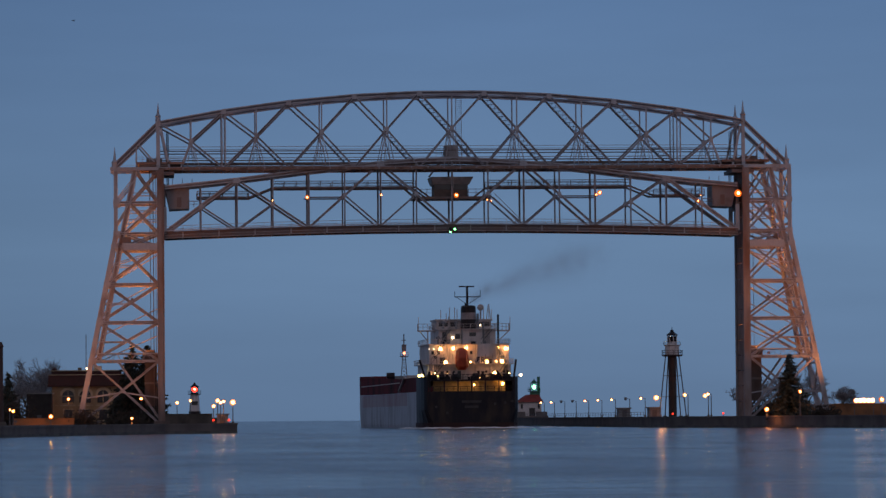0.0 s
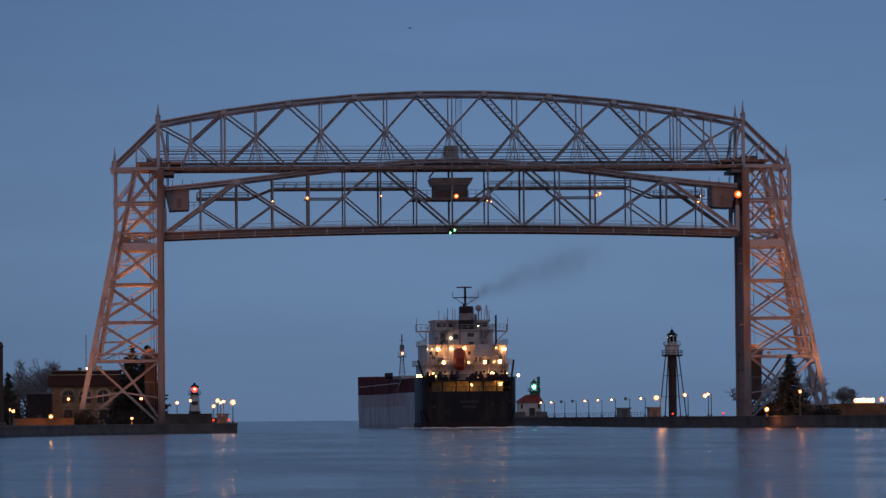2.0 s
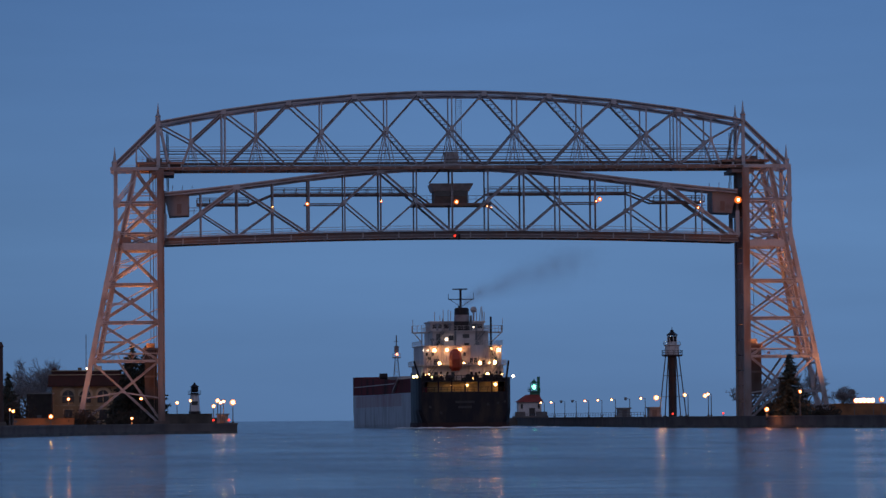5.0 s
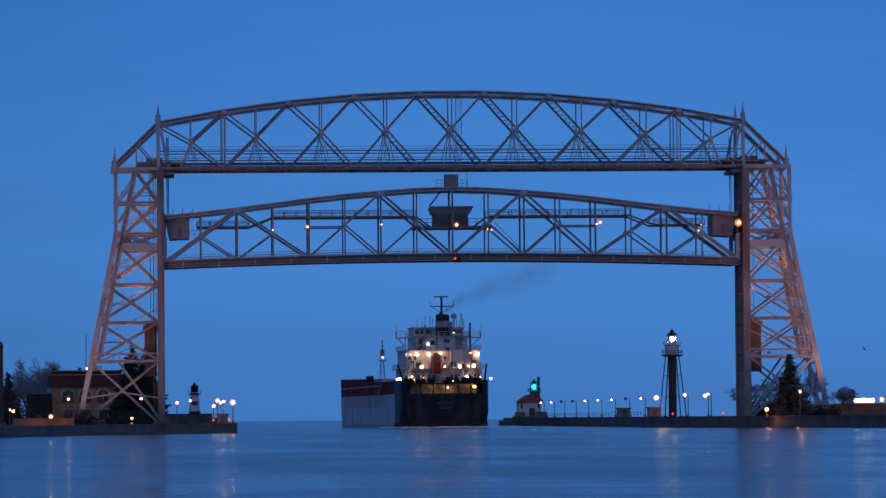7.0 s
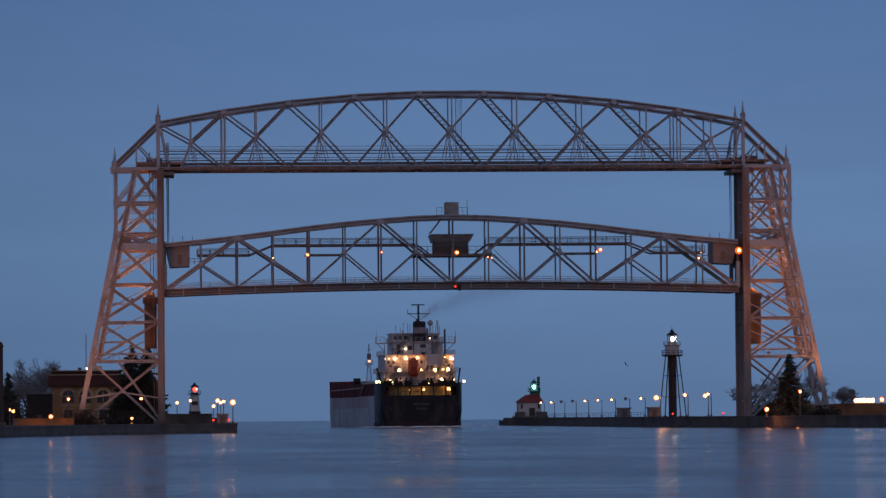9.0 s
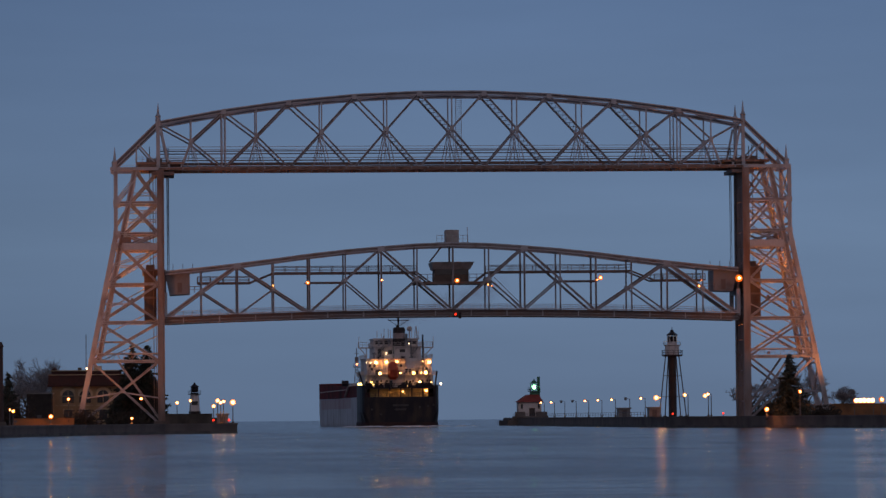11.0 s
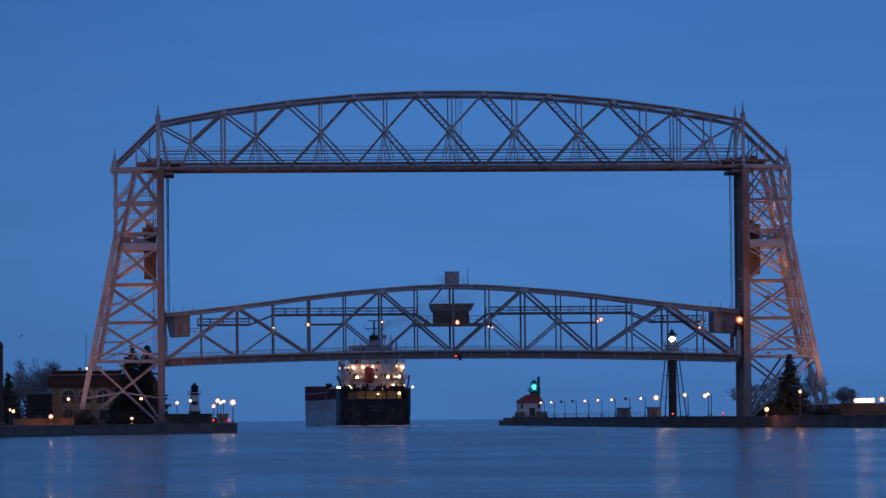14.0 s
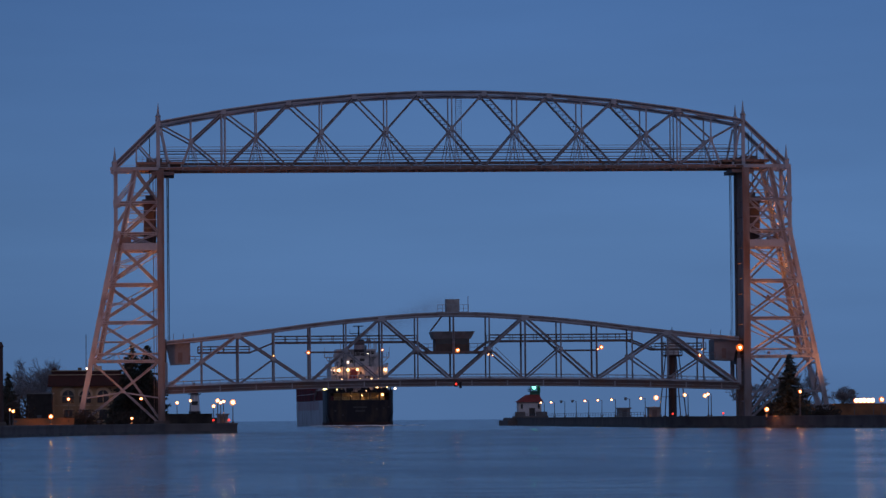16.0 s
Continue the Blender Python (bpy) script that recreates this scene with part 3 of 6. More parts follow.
    # bracing across the tower, between its two planes
    for i in range(9):
        a, b = top * i / 9, top * (i + 1) / 9
        for f in (outer, lambda z: 4.4):
            part("cross_brace", S().bar((f(a), -HALF, a), (f(b), HALF, b), 0.3), STEEL, e)
            part("cross_brace", S().bar((f(a), HALF, a), (f(b), -HALF, b), 0.3), STEEL, e)
            part("cross_beam", S().bar((f(b), -HALF, b), (f(b), HALF, b), 0.4), STEEL, e)
        if b > joint:
            part("cross_beam", S().bar((middle(b), -HALF, b), (middle(b), HALF, b), 0.3), STEEL, e)
            part("cross_brace", S().bar((middle(max(a, joint)), -HALF, max(a, joint)), (middle(b), HALF, b), 0.25), STEEL, e)
    # bracing in the sloping plane of the inner chords, and light ties behind
    n = 7
    for i in range(n):
        a, b = joint + (top - joint) * i / n, joint + (top - joint) * (i + 1) / n
        part("cross_brace", S().bar((middle(a), HALF, a), (middle(b), -HALF, b), 0.22), STEEL, e)
        part("tie", S().bar((middle(a), HALF * 0.95, a), (4.2, HALF * 0.95, b), 0.2), STEEL, e)
        part("tie", S().bar((outer(a), HALF * 0.95, a), (middle(b), HALF * 0.95, b), 0.2), STEEL, e)
    for x, w in ((3.4, 0.1), (2.9, 0.16)):
        part("riser_pipe", S().bar((x, -HALF + 1.2, 0.2), (x, -HALF + 1.2, top - 1), w), STEEL_DARK, e)
    for k in range(16):
        z = 0.6 + k * 3.15
        part("guide_panel", S().box(4.6, 4.82, -HALF + 0.75, HALF - 0.75, z, z + 2.95), BROWN_STEEL, e)
    for z in (38.4, 27.0, 15.3):
        part("floodlight_case", S().box(-1.75, -1.25, -4.7, -4.1, z - GZ - 0.2, z - GZ + 0.3), STEEL_DARK, e)
    part("sheave_deck", S().box(2.6, 7.2, -HALF - 0.3, HALF + 0.3, top - 1.0, top - 0.3), STEEL_DARK, e)
    for y in (-4, 4):
        part("sheave", S().tube((3.6, y - 0.4, top + 0.9), (3.6, y + 0.4, top + 0.9), 1.2, 1.2, 20), STEEL_DARK, e)
    part("sheave_housing", S().box(-0.6, 9.2, -HALF - 0.2, HALF + 0.2, top + 1.2, top + 1.7), BROWN_STEEL, e)
    part("sheave_housing", S().box(0.2, 6.2, -HALF + 0.6, HALF - 0.6, top + 0.2, top + 1.2), BROWN_STEEL, e)
    part("machinery_cover", S().box(1.6, 4.8, -4.6, 4.6, top + 1.7, top + 2.5).box(5.6, 6.6, -3.2, 3.2, top + 1.7, top + 2.2), STEEL_DARK, e)
    part("railing", S().rail([(-0.6, -HALF - 0.1, top + 1.7), (9.2, -HALF - 0.1, top + 1.7)], 1.0, 1.4, 0.07), STEEL, e)
    part("railing", S().rail([(-4.5, -HALF - 0.7, top), (6.2, -HALF - 0.7, top)]), STEEL, e)
    copy_thing(e, pose(64.6, 0, GZ, 0, 0, 180))
    return e


tower()

# ---- lift span ----
P2 = 117.2 / 16
DROP = (0, 0.2, 0.72, 1.35, 2.15, 3.1, 4.0, 4.8, 5.5)


def lift_span():
    e = thing("lift_span", pose(0, 0, SPAN[0][1]), "silver-painted steel truss lift span with a roadway deck", "lift span")
    bot = lambda i: -1.2 * (i / 8) ** 2
    top = lambda i: 14.66 - DROP[abs(i)]
    for y in (-HALF + 0.7, HALF - 0.7):
        for i in range(-8, 8):
            j = i + 1
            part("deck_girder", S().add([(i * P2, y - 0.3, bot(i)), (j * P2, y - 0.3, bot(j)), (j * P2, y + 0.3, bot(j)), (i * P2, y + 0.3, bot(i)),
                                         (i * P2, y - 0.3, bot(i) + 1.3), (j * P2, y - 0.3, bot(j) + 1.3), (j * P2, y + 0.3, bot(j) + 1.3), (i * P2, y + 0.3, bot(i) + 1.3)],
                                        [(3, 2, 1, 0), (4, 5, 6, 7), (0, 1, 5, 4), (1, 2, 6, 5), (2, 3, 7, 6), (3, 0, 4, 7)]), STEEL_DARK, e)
            part("top_chord", S().channels((i * P2, y, top(i)), (j * P2, y, top(j)), 0.76, 0.7, 0.2, LEG_STEEL), STEEL, e)
            part("cover_plate", S().bar((i * P2, y, top(i) + 0.4), (j * P2, y, top(j) + 0.4), 0.06, 0.8), SILVER, e)
            part("kerb", S().bar((i * P2, y * 1.1, bot(i) + 1.55), (j * P2, y * 1.1, bot(j) + 1.55), 0.2, 0.3), SILVER, e)
            part("web_flange", S().bar((i * P2, y, bot(i) + 0.62), (j * P2, y, bot(j) + 0.62), 0.07, 0.74), STEEL, e)
            o = 0.5 if y > 0 else -0.5
            part("deck_fascia", S().bar((i * P2, y + o, bot(i) + 1.25), (j * P2, y + o, bot(j) + 1.25), 0.2, 0.5), STEEL_DARK, e)
            part("girder_flange", S().bar((i * P2, y, bot(i) + 0.02), (j * P2, y, bot(j) + 0.02), 0.1, 0.85), STEEL, e)
            part("stiffener", S().box((i + 0.5) * P2 - 0.12, (i + 0.5) * P2 + 0.12, y - 0.38, y + 0.38, (bot(i) + bot(j)) / 2 + 0.1, (bot(i) + bot(j)) / 2 + 1.2), STEEL, e)
        for i in range(-7, 8):
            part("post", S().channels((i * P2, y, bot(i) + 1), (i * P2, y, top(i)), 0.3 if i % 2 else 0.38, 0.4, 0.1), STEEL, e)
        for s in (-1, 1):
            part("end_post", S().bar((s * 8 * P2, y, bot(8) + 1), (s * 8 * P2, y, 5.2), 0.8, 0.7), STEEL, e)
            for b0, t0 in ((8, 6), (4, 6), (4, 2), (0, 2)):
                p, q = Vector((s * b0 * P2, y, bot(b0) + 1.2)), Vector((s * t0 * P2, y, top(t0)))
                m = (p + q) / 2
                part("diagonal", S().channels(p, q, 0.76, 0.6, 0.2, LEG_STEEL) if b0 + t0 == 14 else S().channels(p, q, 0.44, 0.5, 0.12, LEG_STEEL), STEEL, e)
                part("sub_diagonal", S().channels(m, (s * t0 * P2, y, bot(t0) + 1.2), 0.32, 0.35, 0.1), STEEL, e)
                if b0 != 0 and b0 + t0 != 10:
                    part("gusset_plate", S().box(q.x - 0.7, q.x + 0.7, y - 0.38, y + 0.38, q.z - 0.7, q.z + 0.38), STEEL, e)
                part("gusset_plate", S().box(m.x - 0.38, m.x + 0.38, y - 0.35, y + 0.35, m.z - 0.38, m.z + 0.38), STEEL, e)
        part("railing", S().rail([(i * P2, y * 1.25, bot(i) + 1.3) for i in range(-8, 9)], 1.1, 1.8, 0.09), STEEL, e)
        for s in (-1, 1):
            part("catwalk", S().box(min(s * 7.4, s * 36.6), max(s * 7.4, s * 36.6), y * 0.7 - 0.5, y * 0.7 + 0.5, 8.9, 9.25), STEEL_DARK, e)
            part("catwalk_rail", S().rail([(s * 7.4, y * 0.7, 9.2), (s * 36.6, y * 0.7, 9.2)], 1.2, 2.4, 0.14), STEEL_DARK, e)
            part("catwalk", S().box(min(s * 41.5, s * 52), max(s * 41.5, s * 52), y * 0.7 - 0.5, y * 0.7 + 0.5, 7.0, 7.3), STEEL_DARK, e)
            part("catwalk_rail", S().rail([(s * 41.5, y * 0.7, 7.2), (s * 52, y * 0.7, 7.2)], 1.2, 2.4, 0.14), STEEL_DARK, e)
            part("stair", S().bar((s * 36.6, y * 0.7, 9.1), (s * 41.5, y * 0.7, 7.1), 0.3, 0.9), STEEL_DARK, e)
            part("stair", S().bar((s * 7.4, y * 0.7, 9.1), (s * 4.6, y * 0.7, 7.0), 0.3, 0.9), STEEL_DARK, e)
        part("rail_beam", S().bar((-30, y * 0.7, 7.1), (-22, y * 0.7, 7.1), 0.25), STEEL_DARK, e)
        part("rail_beam", S().bar((22, y * 0.7, 7.1), (30, y * 0.7, 7.1), 0.25), STEEL_DARK, e)
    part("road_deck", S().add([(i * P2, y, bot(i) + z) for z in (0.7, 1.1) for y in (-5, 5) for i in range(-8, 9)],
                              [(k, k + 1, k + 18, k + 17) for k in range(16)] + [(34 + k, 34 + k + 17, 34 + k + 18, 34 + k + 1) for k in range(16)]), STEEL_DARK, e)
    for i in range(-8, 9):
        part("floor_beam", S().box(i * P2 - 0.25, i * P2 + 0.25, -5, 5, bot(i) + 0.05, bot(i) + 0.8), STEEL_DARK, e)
        if abs(i) < 8:
            part("cross_beam", S().bar((i * P2, -HALF + 0.7, top(i)), (i * P2, HALF - 0.7, top(i)), 0.4), STEEL, e)
    for i in range(-7, 7):
        part("lateral", S().bar((i * P2, -HALF + 0.7, top(i)), ((i + 1) * P2, HALF - 0.7, top(i + 1)), 0.2), STEEL, e)
    stair = S()
    for w in (-0.4, 0.4):
        stair.bar((8.6, -3.4 + w, 6.9), (14.2, -3.4 + w, 1.3), 0.16, 0.06)
        stair.bar((8.6, -3.4 + w, 7.9), (14.2, -3.4 + w, 2.3), 0.07, 0.05)
    for k in range(22):
        x, z = 8.6 + 5.6 * (k + 0.5) / 22, 6.9 - 5.6 * (k + 0.5) / 22
        stair.box(x - 0.13, x + 0.13, -3.8, -3.0, z - 0.02, z + 0.02)
    part("deck_stair", stair, STEEL, e)
    # operator's house amid the span
    part("platform", S().box(-8, 8, -4.4, 4.4, 6.6, 7.1), STEEL_DARK, e)
    house = part("operator_house", S().box(-3.6, 3.3, -4.0, 4.0, 7.1, 10.0), HOUSE_WALL, e, "dark brown cabin")
    part("window", S().box(-3.4, 3.1, -4.06, -3.98, 8.5, 9.6), GLASS_DARK, house)
    part("roof", S().add([(-3.9, -4.3, 9.6), (3.6, -4.3, 9.6), (3.6, 4.3, 9.6), (-3.9, 4.3, 9.6), (-4.4, -5.0, 11.1), (4.4, -5.0, 11.1), (4.4, 5.0, 11.1), (-4.4, 5.0, 11.1)],
                         [(3, 2, 1, 0), (4, 5, 6, 7), (0, 1, 5, 4), (1, 2, 6, 5), (2, 3, 7, 6), (3, 0, 4, 7)]), HOUSE_ROOF, house)
    part("railing", S().rail([(3.4, -4.3, 7.1), (8, -4.3, 7.1)], 1.5, 1.5, 0.1), STEEL_DARK, e)
    part("railing", S().rail([(-8, -4.3, 7.1), (-3.7, -4.3, 7.1)], 1.5, 1.5, 0.1), STEEL_DARK, e)
    # machinery box on the crown
    part("crown_platform", S().box(-3.1, 3.3, -3, 3, 14.9, 15.15), STEEL_DARK, e)
    part("machinery_box", S().box(-1.2, 1.5, -2.2, 2.2, 15.1, 17.75), CROWN, e, "pale machinery casing")
    part("railing", S().rail([(-3.1, -3, 15.1), (3.3, -3, 15.1)], 1.5, 1.0, 0.08), STEEL, e)
    part("aerial", S().bar((3.2, -2.8, 15.1), (3.2, -2.8, 18.3), 0.12), STEEL, e)
    part("ladder", S().bar((-4.6, -3.5, 11.2), (-1.6, -3, 15.0), 0.3, 0.9), STEEL_DARK, e)
    for s in (-1, 1):
        part("end_house", S().add([(s * x, y, z) for y in (-4.2, 4.2) for x, z in ((53.6, 4.9), (57.6, 4.7), (58.6, 9.1), (53.6, 9.1))],
                                  [f if s < 0 else f[::-1] for f in ((0, 1, 2, 3), (7, 6, 5, 4), (0, 4, 5, 1), (1, 5, 6, 2), (2, 6, 7, 3), (3, 7, 4, 0))]), BOX_GREY, e, "grey steel machinery house")
        part("house_door", S().box(min(s * 55.2, s * 56.1), max(s * 55.2, s * 56.1), -4.26, -4.18, 5.2, 7.2), STEEL_DARK, e)
        part("bracket", S().box(min(s * 58.4, s * 58.9), max(s * 58.4, s * 58.9), -4.6, 4.6, 4.0, 9.9), STEEL_DARK, e)
        part("railing", S().rail([(s * 51.5, -4.2, 9.1), (s * 51.5, -4.2, 5.2), (s * 53.8, -4.2, 5.2)], 1.2, 1.5, 0.12), STEEL_DARK, e)
        for k in range(3):
            part("aerial", S().bar((s * (53 + 2 * k), -4, 9), (s * (53 + 2 * k), -4, 11), 0.1), STEEL_DARK, e)
    # lamps
    for x, y, z, r, mat in ((-29.7, -6.6, 6.95, 0.4, SODIUM), (-14.6, -6.2, 7.4, 0.26, SODIUM), (0.7, -7.0, 7.2, 0.5, SODIUM), (7.1, -5.9, 6.3, 0.2, SODIUM), (7.9, -5.9, 6.1, 0.18, SODIUM), (30.1, -6.6, 7.6, 0.46, SODIUM), (29.4, -6.4, 7.2, 0.26, SODIUM),
                         (58.5, -7.0, 7.3, 0.75, SODIUM), (50.4, -5.9, 5.8, 0.28, SODIUM), (50.9, -5.9, 7.0, 0.15, SODIUM), (-36.7, -5.9, 6.4, 0.18, SODIUM_DIM)):
        lamp = part("lamp", S().ball(x, y, z, r), mat, e)
        part("bulb", S().ball(x, y - r * 0.75, z, r * 0.45), BULB, lamp)
        part("lamp_arm", S().bar((x, y + 0.1, z + r), (x, -4.9, z + r + 0.3), 0.09), STEEL_DARK, lamp)
    return e


span = lift_span()

# ---- counterweights and ropes ----


def counterweight(side):
    m = pose(61.85 * side + 0.25, 0, 10)
    e = thing("counterweight", m, "rusty steel-cased counterweight block hanging in a bridge tower", "counterweight", "counterweights of the lift bridge")
    part("block", S().box(-1.25, 1.25, -4.2, 4.2, -2.0, 8.0), RUST, e)
    part("band", S().box(-1.32, 1.32, -4.27, 4.27, 2.4, 2.8), STEEL_DARK, e)
    part("hanger", S().box(-0.9, 0.9, -0.6, 0.6, 8.0, 9.4), STEEL_DARK, e)
    for y in (-3.6, 3.6):
        part("guide_shoe", S().box(-1.6, 1.6, y - 0.3, y + 0.3, 7.2, 8.4), STEEL_DARK, e)
    return e


RUST = material("rusty_casing", (0.10, 0.075, 0.07), 0.8, 0.0, (0.08, 0.045, 0.035), 0.4, 0.0, 2.0, 2.0)
WEIGHTS = [counterweight(-1), counterweight(1)]


def rope(x, y, pieces, label):
    """A hanging rope in short sections that slide past one another as it pays out."""
    e = thing("lift_rope", pose(x, y, 53.0), label, "wire rope", "ropes of the lift bridge")
    out = []
    for k in range(pieces):
        out.append(part("rope_section", S().tube((0.012 * k, 0, 0), (0.012 * k, 0, 45.0 / pieces), 0.075 - 0.008 * k, None, 6), ROPE, e))
    return out


SPAN_ROPES = [rope((58.4 if s > 0 else -57.95) + dx, y, 5, "dark wire rope holding the lift span's end") for s in (-1, 1) for y in (-3.8, 3.8) for dx in (-0.14, 0.14)]
WEIGHT_ROPES = [rope(61.85 * s + 0.25, y, 5, "dark wire rope holding a counterweight") for s in (-1, 1) for y in (-2.5, 2.5)]

# ---- ship ----


def ship():
    e = thing("cargo_ship", pose(0, 0, 0), "dark-hulled lake freighter with a lit white superstructure aft", "ship")
    # stations: distance from the stern, half width at the deck and at the water, height of the plating
    st = [(0, 10.3, 8.7, 8.6), (0.9, 10.9, 9.9, 8.6), (3.5, 11.35, 10.9, 8.6), (8, 11.6, 11.4, 8.6), (14, 11.6, 11.6, 8.6), (60, 11.6, 11.6, 8.6), (110, 11.6, 11.6, 8.6), (160, 11.6, 11.6, 8.7), (196, 11.6, 11.4, 8.9),
          (206, 10.6, 9.6, 8.9), (215, 7.4, 5.8, 9.0), (221, 3.2, 1.8, 9.0), (223, 0.4, 0.3, 9.0)]

    def loft(rows):
        n, vs = len(rows), []
        for y, hd, hw, zd in rows:
            vs += [(-hd, y, zd), (-hd, y, zd * 0.5), (-hw, y, 0.8), (-hw * 0.97, y, -2), (hw * 0.97, y, -2), (hw, y, 0.8), (hd, y, zd * 0.5), (hd, y, zd)]
        fs = [(8 * j + k + 8, 8 * j + k + 9, 8 * j + k + 1, 8 * j + k) for j in range(n - 1) for k in range(7)]
        fs += [(8 * j + 15, 8 * j + 8, 8 * j, 8 * j + 7) for j in range(n - 1)] + [tuple(range(8)), tuple(reversed(range(8 * n - 8, 8 * n)))]
        return S().add(vs, fs)

    part("stern_hull", loft(st[:5]), BLACK, e, "black stern with a flat transom")
    part("side_hull", loft(st[4:9]), HULL_GREY, e, "scuffed grey side plating with the sky's sheen in its colour")
    part("bow_hull", loft(st[8:]), HULL_GREY, e)
    low = S()
    for (y0, _, a, _), (y1, _, b, _) in zip(st[:4], st[1:5]):
        y0, y1, a, b = (y0 - 0.05 if y0 == 0 else y0), y1, a + 0.2, b + 0.2
        low.add([(-a, y0, -1), (a, y0, -1), (b, y1, -1), (-b, y1, -1), (-a, y0, 1.3), (a, y0, 1.3), (b, y1, 1.3), (-b, y1, 1.3)],
                [(3, 2, 1, 0), (4, 5, 6, 7), (0, 1, 5, 4), (1, 2, 6, 5), (2, 3, 7, 6), (3, 0, 4, 7)])
    part("boot_topping", low, BOOT_RED, e, "dull red band at the waterline")
    sheer = lambda y: 12.0 + 2.3 * max(0, y - 60) / 160
    for s in (-1, 1):
        for name, lo, hi, mat in (("aft_bulwark", 0, 5, BLACK), ("side_strake", 4, 9, HULL_RED), ("bow_bulwark", 8, 13, HULL_RED)):
            rows = st[lo:hi]
            vs = [(s * (hd - d), y, z) for y, hd, hw, zd in rows for d, z in ((0, zd + 0.01), (-0.03, sheer(y)), (0.35, sheer(y)), (0.35, zd + 0.01))]
            fs = [(4 * j + k, 4 * j + (k + 1) % 4, 4 * j + 4 + (k + 1) % 4, 4 * j + 4 + k) for j in range(len(rows) - 1) for k in range(4)]
            part(name, S().add(vs, [f[::-1] if s < 0 else f for f in fs] + [(0, 1, 2, 3), tuple(4 * len(rows) - 4 + k for k in range(4))]), mat, e)
        # pink band painted where red light falls on the side
        part("red_lit_strake", S().box(min(s * 11.55, s * 11.63), max(s * 11.55, s * 11.63), 40, 186, 5.4, 8.5), HULL_RED_LIT, e, "streaked pink band under the upper strake, painted as red light")
        part("rub_rail", S().box(s * 11.64 - 0.06, s * 11.64 + 0.06, 60, 190, 11.0, 11.2), SHIP_WHITE, e, "pale rail along the upper strake")
    part("main_deck", S().box(-11.2, 11.2, 14, 200, 11.0, 11.3), IRON_RED, e)
    for k in range(18):
        part("hatch_cover", S().box(-7, 7, 40 + k * 8.6, 46.6 + k * 8.6, 11.3, 12.5), IRON_RED, e)
    part("gangway", S().bar((-11.8, 44, 12.2), (-11.8, 60, 9.0), 0.3, 0.7), SHIP_WHITE, e, "white accommodation ladder on the ship's side")
    # mooring deck and poop
    part("poop_deck", S().box(-10.6, 10.6, 0.6, 36, 11.0, 11.35), BLACK, e)
    # yellow in the bulkhead's colour stands in for lamplight on white
    part("mooring_bulkhead", S().box(-8.5, 8.5, 4.4, 4.7, 8.6, 11.0), LAMPLIT_WHITE, e, "white bulkhead coloured yellow as if lamplit")
    for x in (-9.6, -6.2, -3.0, 0.2, 3.4, 6.6, 9.8):
        part("stanchion", S().box(x - 0.16, x + 0.16, 0.4, 0.7, 8.5, 11.1), BLACK, e)
    part("transom_rail", S().rail([(-10.3, 0.5, 8.6), (10.3, 0.5, 8.6)], 1.1, 1.6, 0.1), BLACK, e)
    part("poop_rail", S().rail([(-10.3, 0.8, 11.3), (10.3, 0.8, 11.3)], 1.2, 1.2, 0.12), BLACK, e)
    for x in (-8.4, -6.6, -3.2, 1.6, 5.4, 8.2):
        part("winch", S().tube((x - 0.6, 2.2, 12.0), (x + 0.6, 2.2, 12.0), 0.7, None, 8), BLACK, e)
    for s, lean in ((-1, -1.6), (1, 0.7)):
        part("davit", S().bar((s * 10.3, 3, 11.3), (s * 10.3 + lean * 0.9, 3, 16.0), 0.45), BLACK, e)
    # superstructure
    t1 = part("deckhouse", S().box(-9.3, 10.0, 6, 36, 11.3, 14.9), SHIP_WHITE, e)
    t2 = part("deckhouse", S().box(-9.0, 9.8, 8, 34, 14.9, 19.6), SHIP_WHITE, e)
    t3 = part("deckhouse", S().box(-6.5, 7.0, 11, 32, 19.6, 23.2), SHIP_WHITE, e)
    t4 = part("wheelhouse", S().box(-6.4, 6.6, 17, 30, 23.2, 25.4), SHIP_WHITE, e)
    part("wheelhouse_roof", S().box(-6.7, 6.9, 16.4, 30.6, 25.4, 25.75), SHIP_WHITE, e)
    for x0, x1 in ((-5.9, -3.7), (-3.2, -1.4), (3.4, 4.6), (5.0, 6.2)):
        part("window", S().box(x0, x1, 16.95, 17.02, 24.0, 25.0), GLASS_DARK, t4)
    for x0, x1, z0, z1 in ((-2.6, -1.4, 21.0, 22.2), (0.8, 2.4, 21.6, 22.5), (-5.6, -4.6, 20.2, 22.6)):
        part("window", S().box(x0, x1, 10.94, 11.02, z0, z1), GLASS_DARK, t3)
    for x0, x1, z0, z1 in ((2.2, 3.9, 15.4, 16.8), (-7.9, -7.2, 15.2, 17.0), (7.9, 8.6, 15.2, 17.0), (5.4, 6.0, 17.4, 18.2)):
        part("door", S().box(x0, x1, 7.94, 8.02, z0, z1), GLASS_DARK, t2)
    for x in (-7.8, -5.0, -3.4, 4.2, 6.8, 8.4):
        part("porthole", S().tube((x, 5.93, 13.2), (x, 6.02, 13.2), 0.3, None, 10), GLASS_DARK, t1)
    # decks overhanging each tier, with rails
    for z, x0, x1, y0, y1 in ((14.9, -10.2, 10.6, 4.5, 36), (19.6, -9.4, 10.0, 6.8, 34), (23.2, -6.9, 7.3, 10.2, 32)):
        part("tier_deck", S().box(x0, x1, y0, y1, z, z + 0.18), SHIP_WHITE, e)
        part("tier_rail", S().rail([(x0, y1, z + 0.18), (x0, y0, z + 0.18), (x1, y0, z + 0.18), (x1, y1, z + 0.18)], 1.1, 1.6, 0.07), SHIP_WHITE, e)
